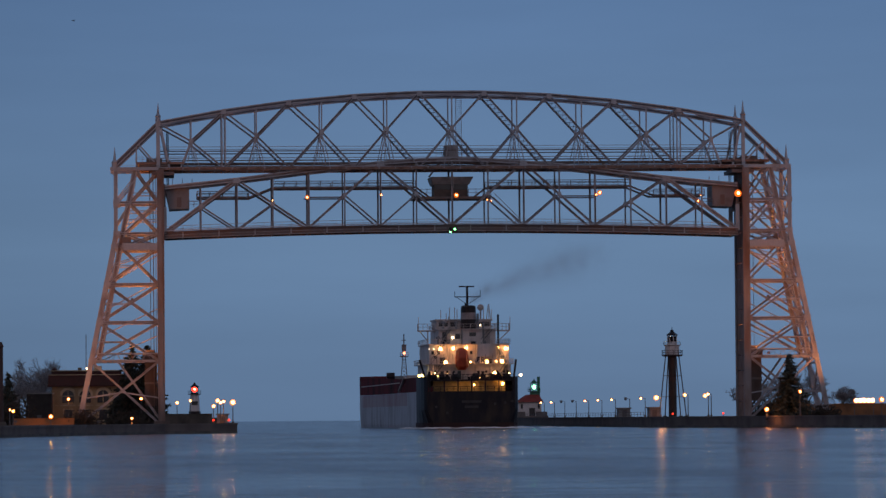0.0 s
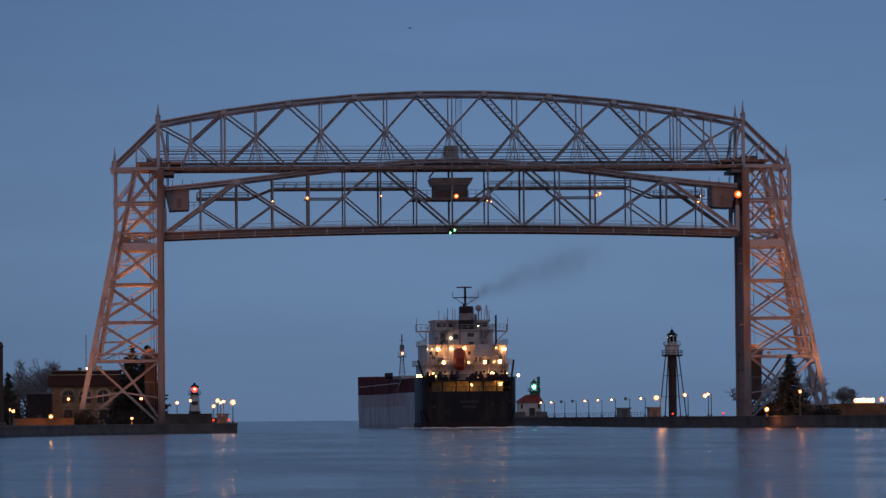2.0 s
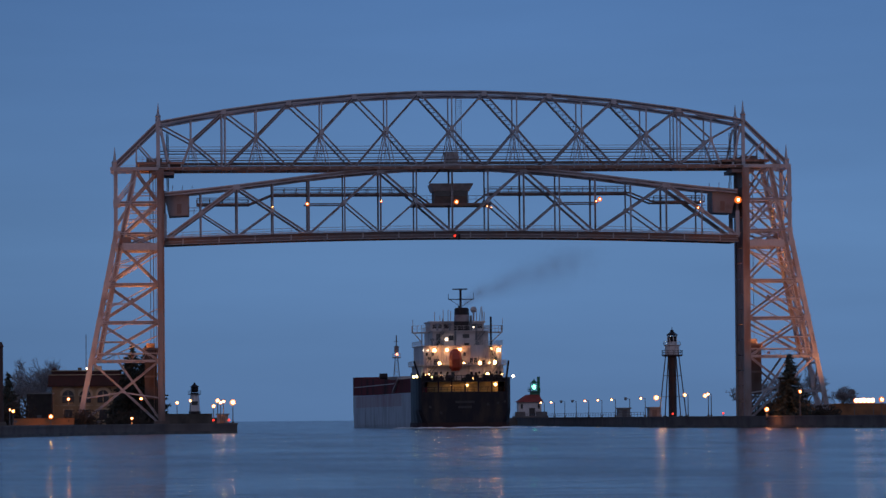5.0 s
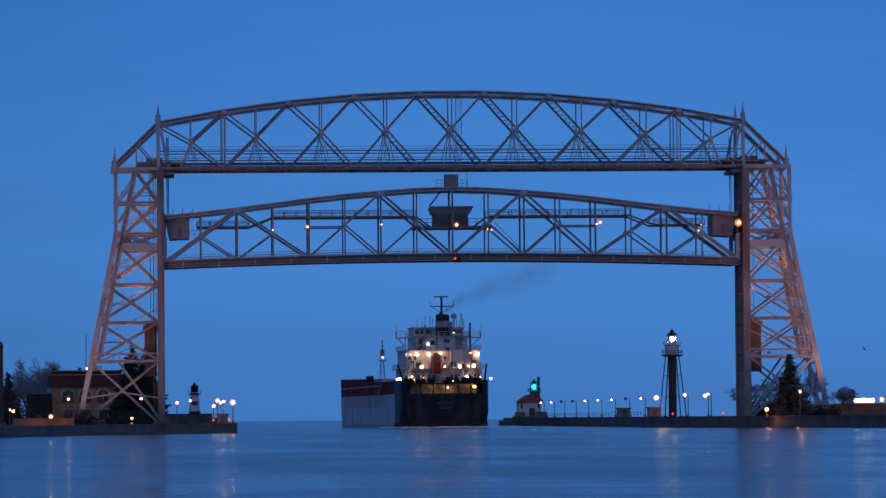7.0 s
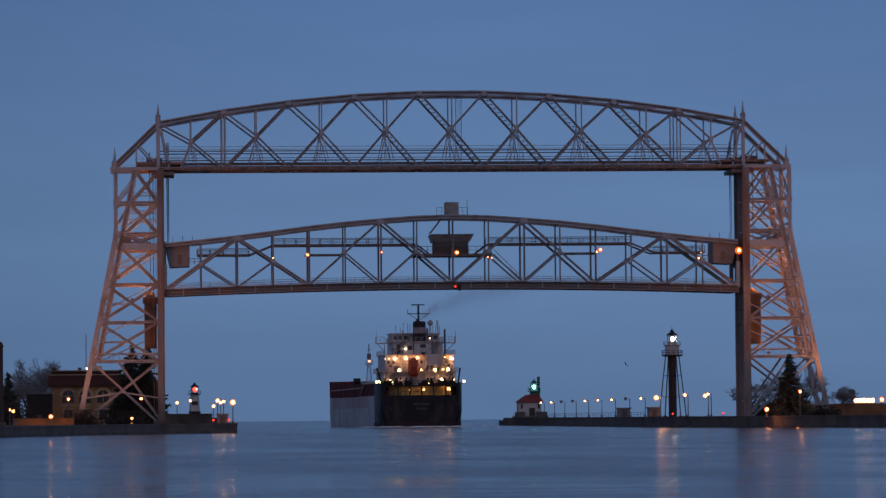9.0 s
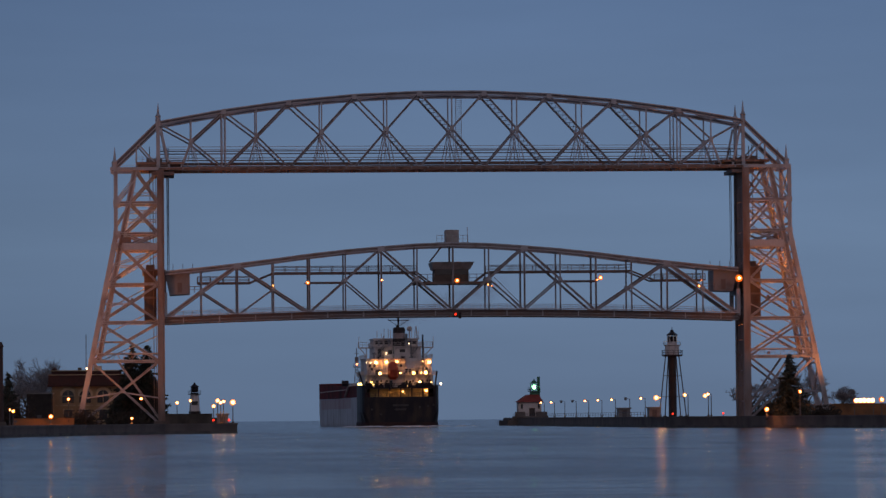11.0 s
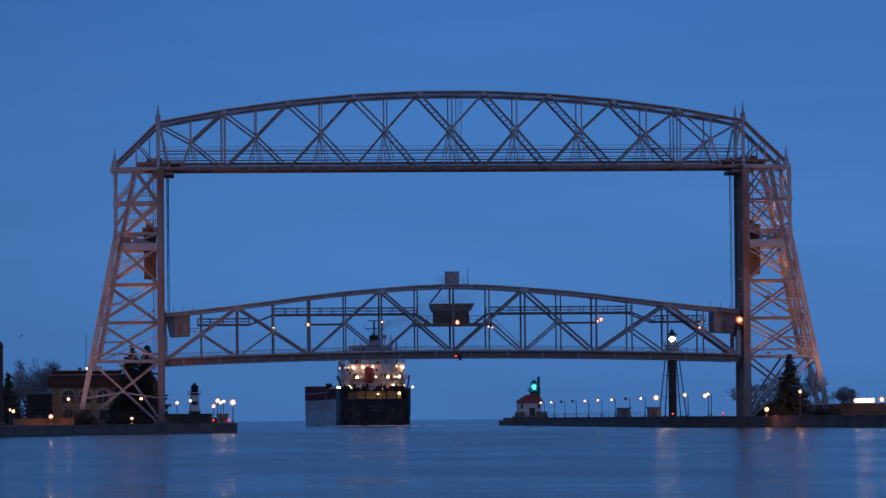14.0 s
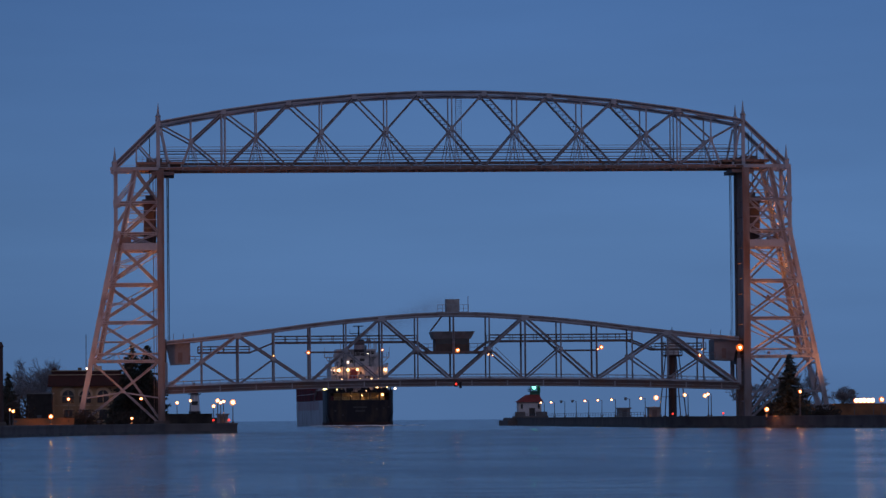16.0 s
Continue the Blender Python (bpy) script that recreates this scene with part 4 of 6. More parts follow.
    for x in (-9.2, -4.4, 3.0, 9.4):
        part("deck_post", S().box(x - 0.1, x + 0.1, 4.7, 4.9, 11.3, 14.9), SHIP_WHITE, e)
        part("deck_post", S().box(x * 0.97 - 0.1, x * 0.97 + 0.1, 6.9, 7.1, 15.1, 19.6), SHIP_WHITE, e)
    part("stair_casing", S().box(2.1, 6.4, 6.0, 7.6, 16.7, 19.75), SHIP_WHITE, e)
    # bridge wings
    for s, tip in ((-1, -10.6), (1, 11.2)):
        a, b = (tip, -6.4) if s < 0 else (6.6, tip)
        part("bridge_wing", S().box(a, b, 18, 21, 22.9, 23.2), SHIP_WHITE, e)
        part("wing_rail", S().rail([(b if s < 0 else a, 18, 23.2), (tip, 18, 23.2), (tip, 21, 23.2)], 1.5, 1.0, 0.1), SHIP_WHITE, e)
        part("wing_strut", S().bar((tip * 0.97, 18.2, 22.9), (s * 8.4, 18.2, 20.6), 0.22), SHIP_WHITE, e)
        part("wing_post", S().bar((s * 8.4, 18.2, 19.6), (s * 8.4, 18.2, 22.9), 0.25), SHIP_WHITE, e)
        part("aerial", S().bar((tip, 18, 24.6), (tip, 18, 26.3), 0.12), SHIP_WHITE, e)
    # funnel, masts and aerials
    f = part("funnel", S().lathe(0.8, 13, [(1.9, 23.2), (1.85, 25.6)], 16), BLACK, e, "black funnel with a pale band")
    part("funnel_band", S().lathe(0.8, 13, [(1.85, 25.6), (1.8, 27.2)], 16), BAND, f)
    part("funnel_top", S().lathe(0.8, 13, [(1.8, 27.2), (1.75, 28.6), (1.4, 28.9)], 16), BLACK, f)
    part("exhaust_pipe", S().tube((0.3, 13, 28.7), (0.3, 13, 29.4), 0.35), BLACK, f)
    mast = part("mast", S().bar((0.75, 15, 25.4), (0.75, 15, 33.4), 0.5), BLACK, e)
    part("yard", S().bar((-2.2, 15, 31.0), (3.9, 15, 31.0), 0.22).bar((-2.2, 15, 31), (-2.2, 15, 32.3), 0.12).bar((3.9, 15, 31), (3.9, 15, 32.6), 0.12), BLACK, mast)
    part("radar_scanner", S().box(-1.2, 2.4, 14.8, 15.2, 33.3, 33.6), BLACK, mast)
    part("stay", S().bar((-1.9, 15, 31), (0.7, 15, 29.2), 0.12).bar((3.6, 15, 31), (0.9, 15, 29.2), 0.12), BLACK, mast)
    for x, h in ((-5.2, 28.0), (-3.9, 27.2), (-3.1, 28.6), (-1.9, 28.6), (-1.3, 28.2), (5.0, 28.8), (6.3, 29.4), (6.9, 28.0)):
        part("aerial", S().bar((x, 19, 25.7), (x, 19, h), 0.16), SHIP_WHITE, e)
    part("satellite_dome", S().ball(4.4, 20, 28.6, 0.8).tube((4.4, 20, 25.7), (4.4, 20, 28.0), 0.2), SHIP_WHITE, e)
    part("lattice_aerial", S().bar((5.8, 20, 25.7), (6.2, 20, 29.2), 0.15).bar((6.8, 20, 25.7), (6.4, 20, 29.2), 0.15), SHIP_WHITE, e)
    part("crane_post", S().bar((7.25, 7.5, 19.0), (7.25, 7.5, 26.6), 0.42), BLACK, e)
    # lifeboat on its slip
    boat = part("lifeboat", S().add([(x * w, y, z) for y, z, w, hh in ((4.6, 13.6, 0.7, 0.6), (4.3, 14.4, 1.15, 1), (4.2, 16.4, 1.2, 1.1), (4.4, 18.0, 1.0, 0.9), (4.8, 18.8, 0.5, 0.4))
                                     for x, y in ((-1, y), (-0.6, y - hh), (0.6, y - hh), (1, y), (0.6, y + hh), (-0.6, y + hh))],
                                    [(6 * j + k, 6 * j + (k + 1) % 6, 6 * j + 6 + (k + 1) % 6, 6 * j + 6 + k) for j in range(4) for k in range(6)] + [(5, 4, 3, 2, 1, 0), (24, 25, 26, 27, 28, 29)]), ORANGE, e, "orange-red enclosed lifeboat")
    boat.location = (-1.7, -0.4, 0)
    boat.scale = (1.3, 1, 1)
    for x in (-2.9, -0.5):
        part("boat_slip", S().bar((x, 3.4, 11.3), (x, 5.8, 19.6), 0.2), SHIP_WHITE, e)
    # fore part
    lattice = S().bar((0.7, 206, 13.5), (1.4, 206, 21.5), 0.2).bar((2.5, 206, 13.5), (1.8, 206, 21.5), 0.2).bar((1.6, 206, 21), (1.6, 206, 26.0), 0.3)
    for k in range(7):
        z, w = 14 + k * 1.05, 0.85 - 0.075 * k
        lattice.bar((1.6 - w, 206, z), (1.6 + w - 0.08, 206, z + 1.05), 0.1).bar((1.6 + w, 206, z), (1.6 - w + 0.08, 206, z + 1.05), 0.1)
    lattice.bar((0.9, 206, 24.2), (2.3, 206, 24.2), 0.14)
    fm = part("foremast", lattice, MAST_GREY, e, "grey lattice foremast")
    part("mast_platform", S().box(0.5, 2.7, 205, 207, 19.5, 19.8), MAST_GREY, fm)
    part("platform_rail", S().rail([(0.5, 205, 19.8), (2.7, 205, 19.8)], 1.0, 0.7, 0.1), MAST_GREY, fm)
    part("light_box", S().box(1.0, 2.2, 205.2, 206.4, 21.2, 23.0), MAST_GREY, fm)
    part("mast_light", S().ball(1.6, 204.7, 20.6, 0.36), MASTLAMP, fm)
    part("mast_house", S().box(-1.0, 4.0, 203, 209, 12.6, 14.2), GREY_PAINT, e)
    for x, y in ((-3, 196), (5.4, 190)):
        part("windlass", S().tube((x - 1.1, y, 14.1), (x + 1.1, y, 14.1), 1.0, None, 10).box(x - 1.4, x + 1.4, y - 1.2, y + 1.2, 12.2, 13.4), BLACK, e)
    part("deck_crane_house", S().box(-10.6, -6, 52, 60, 11.3, 12.9), SHIP_WHITE, e)
    # name on the stern, too far to read
    for z, x0, x1 in ((5.9, -2.2, 2.4), (4.7, -1.5, 1.7)):
        part("name_bar", S().box(x0, x1, -0.06, 0.02, z, z + 0.55), NAME_AND_GLINT, e)
    # pale discs stand in for reflections on the black stern
    for x, z in ((5.6, 5.6), (8.0, 5.9), (9.6, 6.2), (-8.2, 5.0), (-5.6, 3.6)):
        part("stern_glint", S().tube((x, -0.05, z), (x, 0.1, z), 0.32, None, 8), NAME_AND_GLINT, e)
    # lockers, vents, ladders and gear on the after decks
    rng = random.Random(21)
    for z, y, x0, x1 in ((11.35, 5.2, -8.8, 9.4), (11.35, 3.4, -8.8, 9.4), (15.08, 7.2, -8.4, 9.2), (19.78, 10.2, -6.0, 6.4)):
        x = x0
        while x < x1:
            w, hh = rng.uniform(0.4, 1.3), rng.uniform(0.5, 1.5)
            if not (-3.2 < x + w / 2 < -0.2):
                part("deck_locker", S().box(x, x + w, y, y + 0.6, z, z + hh), (BLACK, SHIP_WHITE, GREY_PAINT, BLACK)[rng.randrange(4)], e)
            x += w + rng.uniform(0.4, 1.4)
    for x, z0, z1, y in ((-7.2, 11.3, 14.9, 5.7), (3.4, 14.9, 19.6, 7.6), (-4.2, 19.6, 23.2, 10.6), (8.8, 11.3, 14.9, 5.6), (5.2, 19.6, 23.2, 10.7)):
        g = S().bar((x - 0.25, y, z0), (x - 0.25, y, z1), 0.08).bar((x + 0.25, y, z0), (x + 0.25, y, z1), 0.08)
        for k in range(int((z1 - z0) / 0.4)):
            g.bar((x - 0.25, y, z0 + 0.3 + k * 0.4), (x + 0.25, y, z0 + 0.3 + k * 0.4), 0.05)
        part("ladder", g, GREY_PAINT, e)
    for x, z in ((-8.2, 11.3), (-0.6, 11.3), (4.8, 11.3), (7.4, 14.9), (-6.8, 19.6), (2.6, 23.2), (-5.2, 23.2), (-2.2, 23.2)):
        part("vent_cowl", S().lathe(x, 6.6 if z < 15 else 12.2 if z > 20 else 9.0, [(0.25, z), (0.25, z + 1.2), (0.5, z + 1.4), (0.5, z + 1.8), (0.2, z + 2.0)], 8), GREY_PAINT, e)
    # flights of steps, pipes and windows about the tiers
    for x0, x1, y, z0, z1 in ((-8.6, -6.0, 5.3, 11.4, 14.9), (6.6, 9.2, 5.3, 11.4, 14.9), (-8.6, -5.6, 7.2, 15.1, 19.6), (8.9, 6.7, 7.2, 15.1, 19.6), (-6.2, -3.6, 10.5, 19.8, 23.2), (3.4, 6.2, 10.5, 19.8, 23.2)):
        g = S()
        for dy in (-0.35, 0.35):
            g.bar((x0, y + dy, z0), (x1, y + dy, z1), 0.14, 0.08).bar((x0, y + dy, z0 + 1), (x1, y + dy, z1 + 1), 0.07)
        for k in range(12):
            u = (k + 0.5) / 12
            g.box(x0 + (x1 - x0) * u - 0.13, x0 + (x1 - x0) * u + 0.13, y - 0.35, y + 0.35, z0 + (z1 - z0) * u - 0.03, z0 + (z1 - z0) * u + 0.03)
        part("stair", g, GREY_PAINT, e)
    for x, y, z0, z1, w in ((-4.7, 7.85, 14.9, 19.6, 0.18), (-0.2, 7.85, 14.9, 19.6, 0.14), (7.3, 7.85, 14.9, 19.6, 0.2), (-8.4, 5.85, 11.3, 14.9, 0.2), (1.9, 5.85, 11.3, 14.9, 0.16), (5.2, 5.85, 11.3, 14.9, 0.2), (-1.0, 10.85, 19.6, 23.2, 0.22), (4.1, 10.85, 19.6, 25.0, 0.25), (-3.4, 16.9, 23.2, 26.4, 0.2), (2.9, 12.0, 23.2, 27.0, 0.3)):
        part("pipe", S().tube((x, y, z0), (x, y, z1), w, None, 8), SHIP_WHITE if w < 0.22 else GREY_PAINT, e)
    for x in (-8.2, -6.8, 0.9, 7.4):
        part("window", S().box(x - 0.3, x + 0.3, 7.93, 8.01, 17.3, 18.1), GLASS_DARK, t2)
    for x in (-6.2, -2.2, 2.2, 6.0):
        part("door", S().box(x - 0.45, x + 0.45, 5.93, 6.01, 11.5, 13.4), GLASS_DARK, t1)
    for x, w, hh in ((-9.6, 1.0, 1.9), (-5.4, 1.4, 1.2), (-4.0, 0.8, 1.7), (0.9, 1.6, 1.3), (3.0, 1.2, 1.9), (5.0, 1.0, 1.1), (6.6, 1.6, 1.6), (8.8, 1.0, 2.1)):
        part("mooring_gear", S().box(x - w / 2, x + w / 2, 1.4, 2.6, 11.35, 11.35 + hh * 0.6).box(x - w / 4, x + w / 4, 1.6, 2.4, 11.35, 11.35 + hh), BLACK, e)
    for x in (-8.9, -7.5, -5.9, -3.8, 3.9, 5.6, 7.2, 8.9):
        part("awning_post", S().bar((x, 4.6, 15.1), (x, 4.6, 17.3), 0.1), GREY_PAINT, e)
    # lamps
    for x, y, z, r, mat in ((-3.2, 10.4, 21.3, 0.45, SHIPWHITE), (-6.4, 7.3, 18.6, 0.6, SHIPLAMP), (-3.4, 7.3, 18.7, 0.5, SHIPLAMP), (-0.3, 7.3, 18.8, 0.5, SHIPLAMP), (9.1, 7.3, 18.6, 0.62, SHIPLAMP), (7.2, 7.3, 18.9, 0.25, SHIPLAMP),
                            (-5.4, 5.4, 15.4, 0.6, SHIPLAMP), (0.6, 6.6, 15.5, 0.3, SHIPLAMP), (4.4, 6.4, 15.5, 0.58, SHIPLAMP), (7.9, 5.6, 15.6, 0.62, SHIPLAMP), (6.7, 6.4, 15.6, 0.25, SHIPLAMP), (-8.0, 7.4, 18.6, 0.22, SHIPWHITE), (-9.0, 7.4, 18.6, 0.26, SHIPWHITE),
                            (-11.3, 9, 12.3, 0.5, DECKLAMP), (-10.6, 8, 12.4, 0.55, DECKLAMP), (-8.7, 5.2, 12.5, 0.3, SHIPLAMP), (-7.9, 5.2, 12.9, 0.25, SHIPLAMP), (-7.4, 5.2, 12.2, 0.25, DECKLAMP), (-4.9, 5.4, 12.6, 0.22, SHIPLAMP),
                            (2.6, 4.2, 11.8, 0.32, SHIPLAMP), (6.0, 4.4, 12.8, 0.55, SHIPLAMP), (9.4, 4.4, 12.7, 0.25, SHIPLAMP), (12.0, 3.0, 12.3, 0.5, SHIPWHITE), (1.0, 3.2, 10.1, 0.3, SHIPLAMP), (7.8, 3.2, 10.3, 0.45, SHIPLAMP), (-2.8, 3.2, 10.0, 0.24, SHIPLAMP),
                            (3.6, 12.6, 24.2, 0.26, SHIPWHITE), (-1.6, 5.4, 17.8, 0.2, SHIPLAMP)):
        r *= 0.72
        lamp = part("deck_lamp", S().ball(x, y, z, r), mat, e)
        part("lamp_bracket", S().bar((x, y, z + r * 0.8), (x, y + 0.9, z + r * 0.8), 0.1), SHIP_WHITE, lamp)
    part("lamp_outrigger", S().bar((10.9, 3, 11.9), (12.0, 3, 11.9), 0.12), BLACK, e)
    part("lamp_outrigger", S().bar((-11.4, 9, 11.8), (-10.2, 9, 11.8), 0.12), BLACK, e)
    return e


SHIP_WHITE = material("sooty_white_ship_paint", (0.60, 0.54, 0.53), 0.55, 0.0, (0.36, 0.30, 0.28), 0.35, 0.0, 2.0, 4.0, 0.5)
HULL_RED_LIT = material("red_lit_hull_paint", (0.40, 0.32, 0.34), 0.6, 0.0, (0.34, 0.20, 0.21), 0.2, 0.0, 0.6, 2.0, 0.6)
MAST_GREY = material("grey_mast_paint", (0.16, 0.16, 0.18), 0.6)
MASTLAMP = glow("small_orange_mast_lamp", (1.0, 0.30, 0.18), 4)
LAMPLIT_WHITE = material("lamplit_white_paint", (0.6, 0.45, 0.2), 0.6)
BAND = material("pale_funnel_band", (0.35, 0.28, 0.28), 0.5)
NAME_AND_GLINT = material("faded_lettering_and_glint_paint", (0.048, 0.044, 0.05), 0.6)
DECKLAMP = glow("yellow_deck_lamp", (1.0, 0.80, 0.30), 6)
freighter = ship()


def smoke():
    e = thing("smoke_plume", pose(0, 0, 0), "thin brown smoke drifting from a ship's funnel", "smoke", kind="stuff")
    rng = random.Random(4)
    count, n, m = 8, 20, 8
    for k in range(count):
        u = (k + 0.4) / count
        r = 2.0 + 6.0 * u
        # a bowl-shaped wisp of uneven outline
        vs = [(0, -0.5 * r, 0)]
        for j in range(1, m + 1):
            for i in range(n):
                q = i * math.tau / n
                d = Vector((math.cos(q), 0, math.sin(q)))
                w = r * j / m * (1 + 0.25 * noise.noise(d * 1.4 + Vector((k * 7.3, 0, 0))))
                vs.append((d.x * w * 1.7, 0.5 * r * ((j / m) ** 2 - 1) + 0.3 * noise.noise(d * 2 + Vector((0, j, k))), d.z * w * 1.05))
        fs = [(0, 1 + (i + 1) % n, 1 + i) for i in range(n)]
        fs += [(1 + j * n + i, 1 + j * n + (i + 1) % n, 1 + (j + 1) * n + (i + 1) % n, 1 + (j + 1) * n + i) for j in range(m - 1) for i in range(n)]
        p = part("wisp", S().add(vs, fs), SMOKE if u < 0.3 else SMOKE_THIN, e)
        for poly in p.data.polygons:
            poly.use_smooth = True
        p.location = (1.4 + 27.0 * u ** 1.15 + rng.gauss(0, 0.3), 13 + rng.gauss(0, 1.5), 29.8 + 10.0 * u ** 0.8 + rng.gauss(0, 0.3))
        p.rotation_euler = (0, -0.45, 0)
    return e


plume = smoke()


def wake():
    e = thing("wake", pose(0, 0, 0), "broken white foam behind a ship's stern", "foam", kind="stuff")
    rng = random.Random(9)
    for k in range(110):
        x, y = rng.gauss(0.5, 7.5), -abs(rng.gauss(0, 16)) - 0.8
        if k > 92:
            x, y = rng.choice((-12.2, 12.2)) + rng.gauss(0, 0.4), rng.uniform(0, 30)
        r = rng.uniform(0.2, 0.9) * (1.7 if y > -8 else 0.8)
        n = 7
        vs = [(r * rng.uniform(0.9, 2.4) * math.cos(i * math.tau / n), 0.8 * r * rng.uniform(0.6, 1.2) * math.sin(i * math.tau / n), 0.01) for i in range(n)] + [(0, 0, 0.08 + 0.17 * r)]
        p = part("foam_patch", S().add(vs, [(i, (i + 1) % n, n) for i in range(n)]), FOAM, e)
        p.location = (x, y, 0)
    return e


foam = wake()

# ---- lighthouses ----


def optic(r, h, z, lit, parent, plate):
    """A turning lantern optic: a bright lens on one half of a dark drum."""
    n, rows = 12, 6
    half = lambda a0, a1, rr: [(rr * math.cos(b) * math.sin(a0 + (a1 - a0) * k / n), -rr * math.cos(b) * math.cos(a0 + (a1 - a0) * k / n), h / 2 * math.sin(b))
                               for b in [math.radians(-86 + 172 * j / rows) for j in range(rows + 1)] for k in range(n + 1)]
    faces = [(j * (n + 1) + k, j * (n + 1) + k + 1, (j + 1) * (n + 1) + k + 1, (j + 1) * (n + 1) + k) for j in range(rows) for k in range(n)]
    drum = part("optic", S().add(half(math.radians(84), math.radians(276), r), faces), BLACK, parent, "dark shield of a turning lamp")
    drum.location = (0, 0, z)
    part("lens", S().add(half(math.radians(-84), math.radians(84), r * 0.98), faces), lit, drum)
    part("screen", S().box(-plate, plate, 0.0, 0.04, -h * 0.56, h * 0.56), BLACK, drum)
    return drum


def north_light():
    e = thing("lighthouse", pose(-47.6, 395, 1.9), "small white round lighthouse with a black lantern on a pier", "lighthouse")
    part("base", S().lathe(0, 0, [(1.75, 0), (1.75, 3.0), (1.6, 3.1)], 12), BLACK, e)
    tw = part("tower", S().lathe(0, 0, [(1.55, 3.1), (1.25, 7.8), (1.6, 8.0)], 16), WHITE, e)
    part("window", S().box(-0.9, 0.9, -1.58, -1.3, 4.9, 6.0), GLASS_DARK, tw)
    part("gallery", S().lathe(0, 0, [(1.9, 8.0), (1.9, 8.2)], 16), BLACK, e)
    part("gallery_rail", S().rail([(1.85 * math.cos(k * math.tau / 12), 1.85 * math.sin(k * math.tau / 12), 8.2) for k in range(13)], 0.9, 1.0, 0.08), BLACK, e)
    part("lantern_wall", S().lathe(0, 0, [(1.15, 8.2), (1.15, 8.5)], 12), BLACK, e)
    for k in range(8):
        a = k * math.tau / 8 + 0.2
        part("mullion", S().bar((1.1 * math.cos(a), 1.1 * math.sin(a), 8.7), (1.1 * math.cos(a), 1.1 * math.sin(a), 10.2), 0.09), BLACK, e)
    part("lantern_roof", S().lathe(0, 0, [(1.35, 10.2), (1.2, 10.4), (0.35, 11.0), (0.3, 11.3), (0.04, 11.6)], 12), BLACK, e)
    drum = optic(0.92, 1.5, 9.45, REDLAMP, e, 1.0)
    part("lamp", S().ball(0, -0.7, 0.1, 0.36), REDCORE, drum, "hot core of a red lamp")
    return e, drum


def inner_light():
    e = thing("lighthouse", pose(57.7, 100, SZ), "tall iron lighthouse with a dark central tube and spidery legs", "lighthouse")
    part("tube", S().lathe(0, 0, [(0.95, -0.1), (0.92, 14.0)], 14), IRON_RED, e)
    for a in (0.4, 0.4 + math.pi / 2, 0.4 + math.pi, 0.4 + 1.5 * math.pi):
        c, s = math.cos(a), math.sin(a)
        part("leg", S().bar((3.6 * c, 3.6 * s, -0.1), (1.75 * c, 1.75 * s, 13.9), 0.22), IRON_RED, e)
        part("foot", S().box(3.6 * c - 0.4, 3.6 * c + 0.4, 3.6 * s - 0.4, 3.6 * s + 0.4, -0.2, 0.3), CONCRETE, e)
        for z, r in ((4.6, 2.98), (9.4, 2.35)):
            part("strut", S().bar((r * c, r * s, z), (r * math.cos(a + math.pi / 2), r * math.sin(a + math.pi / 2), z), 0.12), IRON_RED, e)
            part("strut", S().bar((r * c, r * s, z), (0, 0, z), 0.12), IRON_RED, e)
    part("lower_gallery", S().lathe(0, 0, [(2.0, 13.8), (2.4, 14.0), (2.4, 14.2)], 16), IRON_RED, e)
    part("gallery_rail", S().rail([(2.35 * math.cos(k * math.tau / 12), 2.35 * math.sin(k * math.tau / 12), 14.2) for k in range(13)], 1.0, 1.2, 0.09), IRON_RED, e)
    part("watch_room", S().lathe(0, 0, [(1.65, 14.2), (1.65, 16.2)], 16), WHITE, e)
    part("upper_gallery", S().lathe(0, 0, [(1.7, 16.2), (2.0, 16.35), (2.0, 16.5)], 16), WHITE, e)
    part("gallery_rail", S().rail([(1.95 * math.cos(k * math.tau / 12), 1.95 * math.sin(k * math.tau / 12), 16.5) for k in range(13)], 0.7, 1.0, 0.05), WHITE, e)
    part("lantern_wall", S().lathe(0, 0, [(1.1, 16.5), (1.1, 17.1)], 12), WHITE, e)
    for k in range(8):
        a = k * math.tau / 8 + 0.2
        part("mullion", S().bar((1.1 * math.cos(a), 1.1 * math.sin(a), 17.1), (1.1 * math.cos(a), 1.1 * math.sin(a), 18.6), 0.14), WHITE, e)
    part("lantern_roof", S().lathe(0, 0, [(1.4, 18.6), (1.25, 18.8), (0.4, 19.5), (0.4, 19.75), (0.1, 20.0), (0.03, 20.6)], 12), BLACK, e)
    return e, optic(0.68, 1.25, 17.8, COOL, e, 1.0)


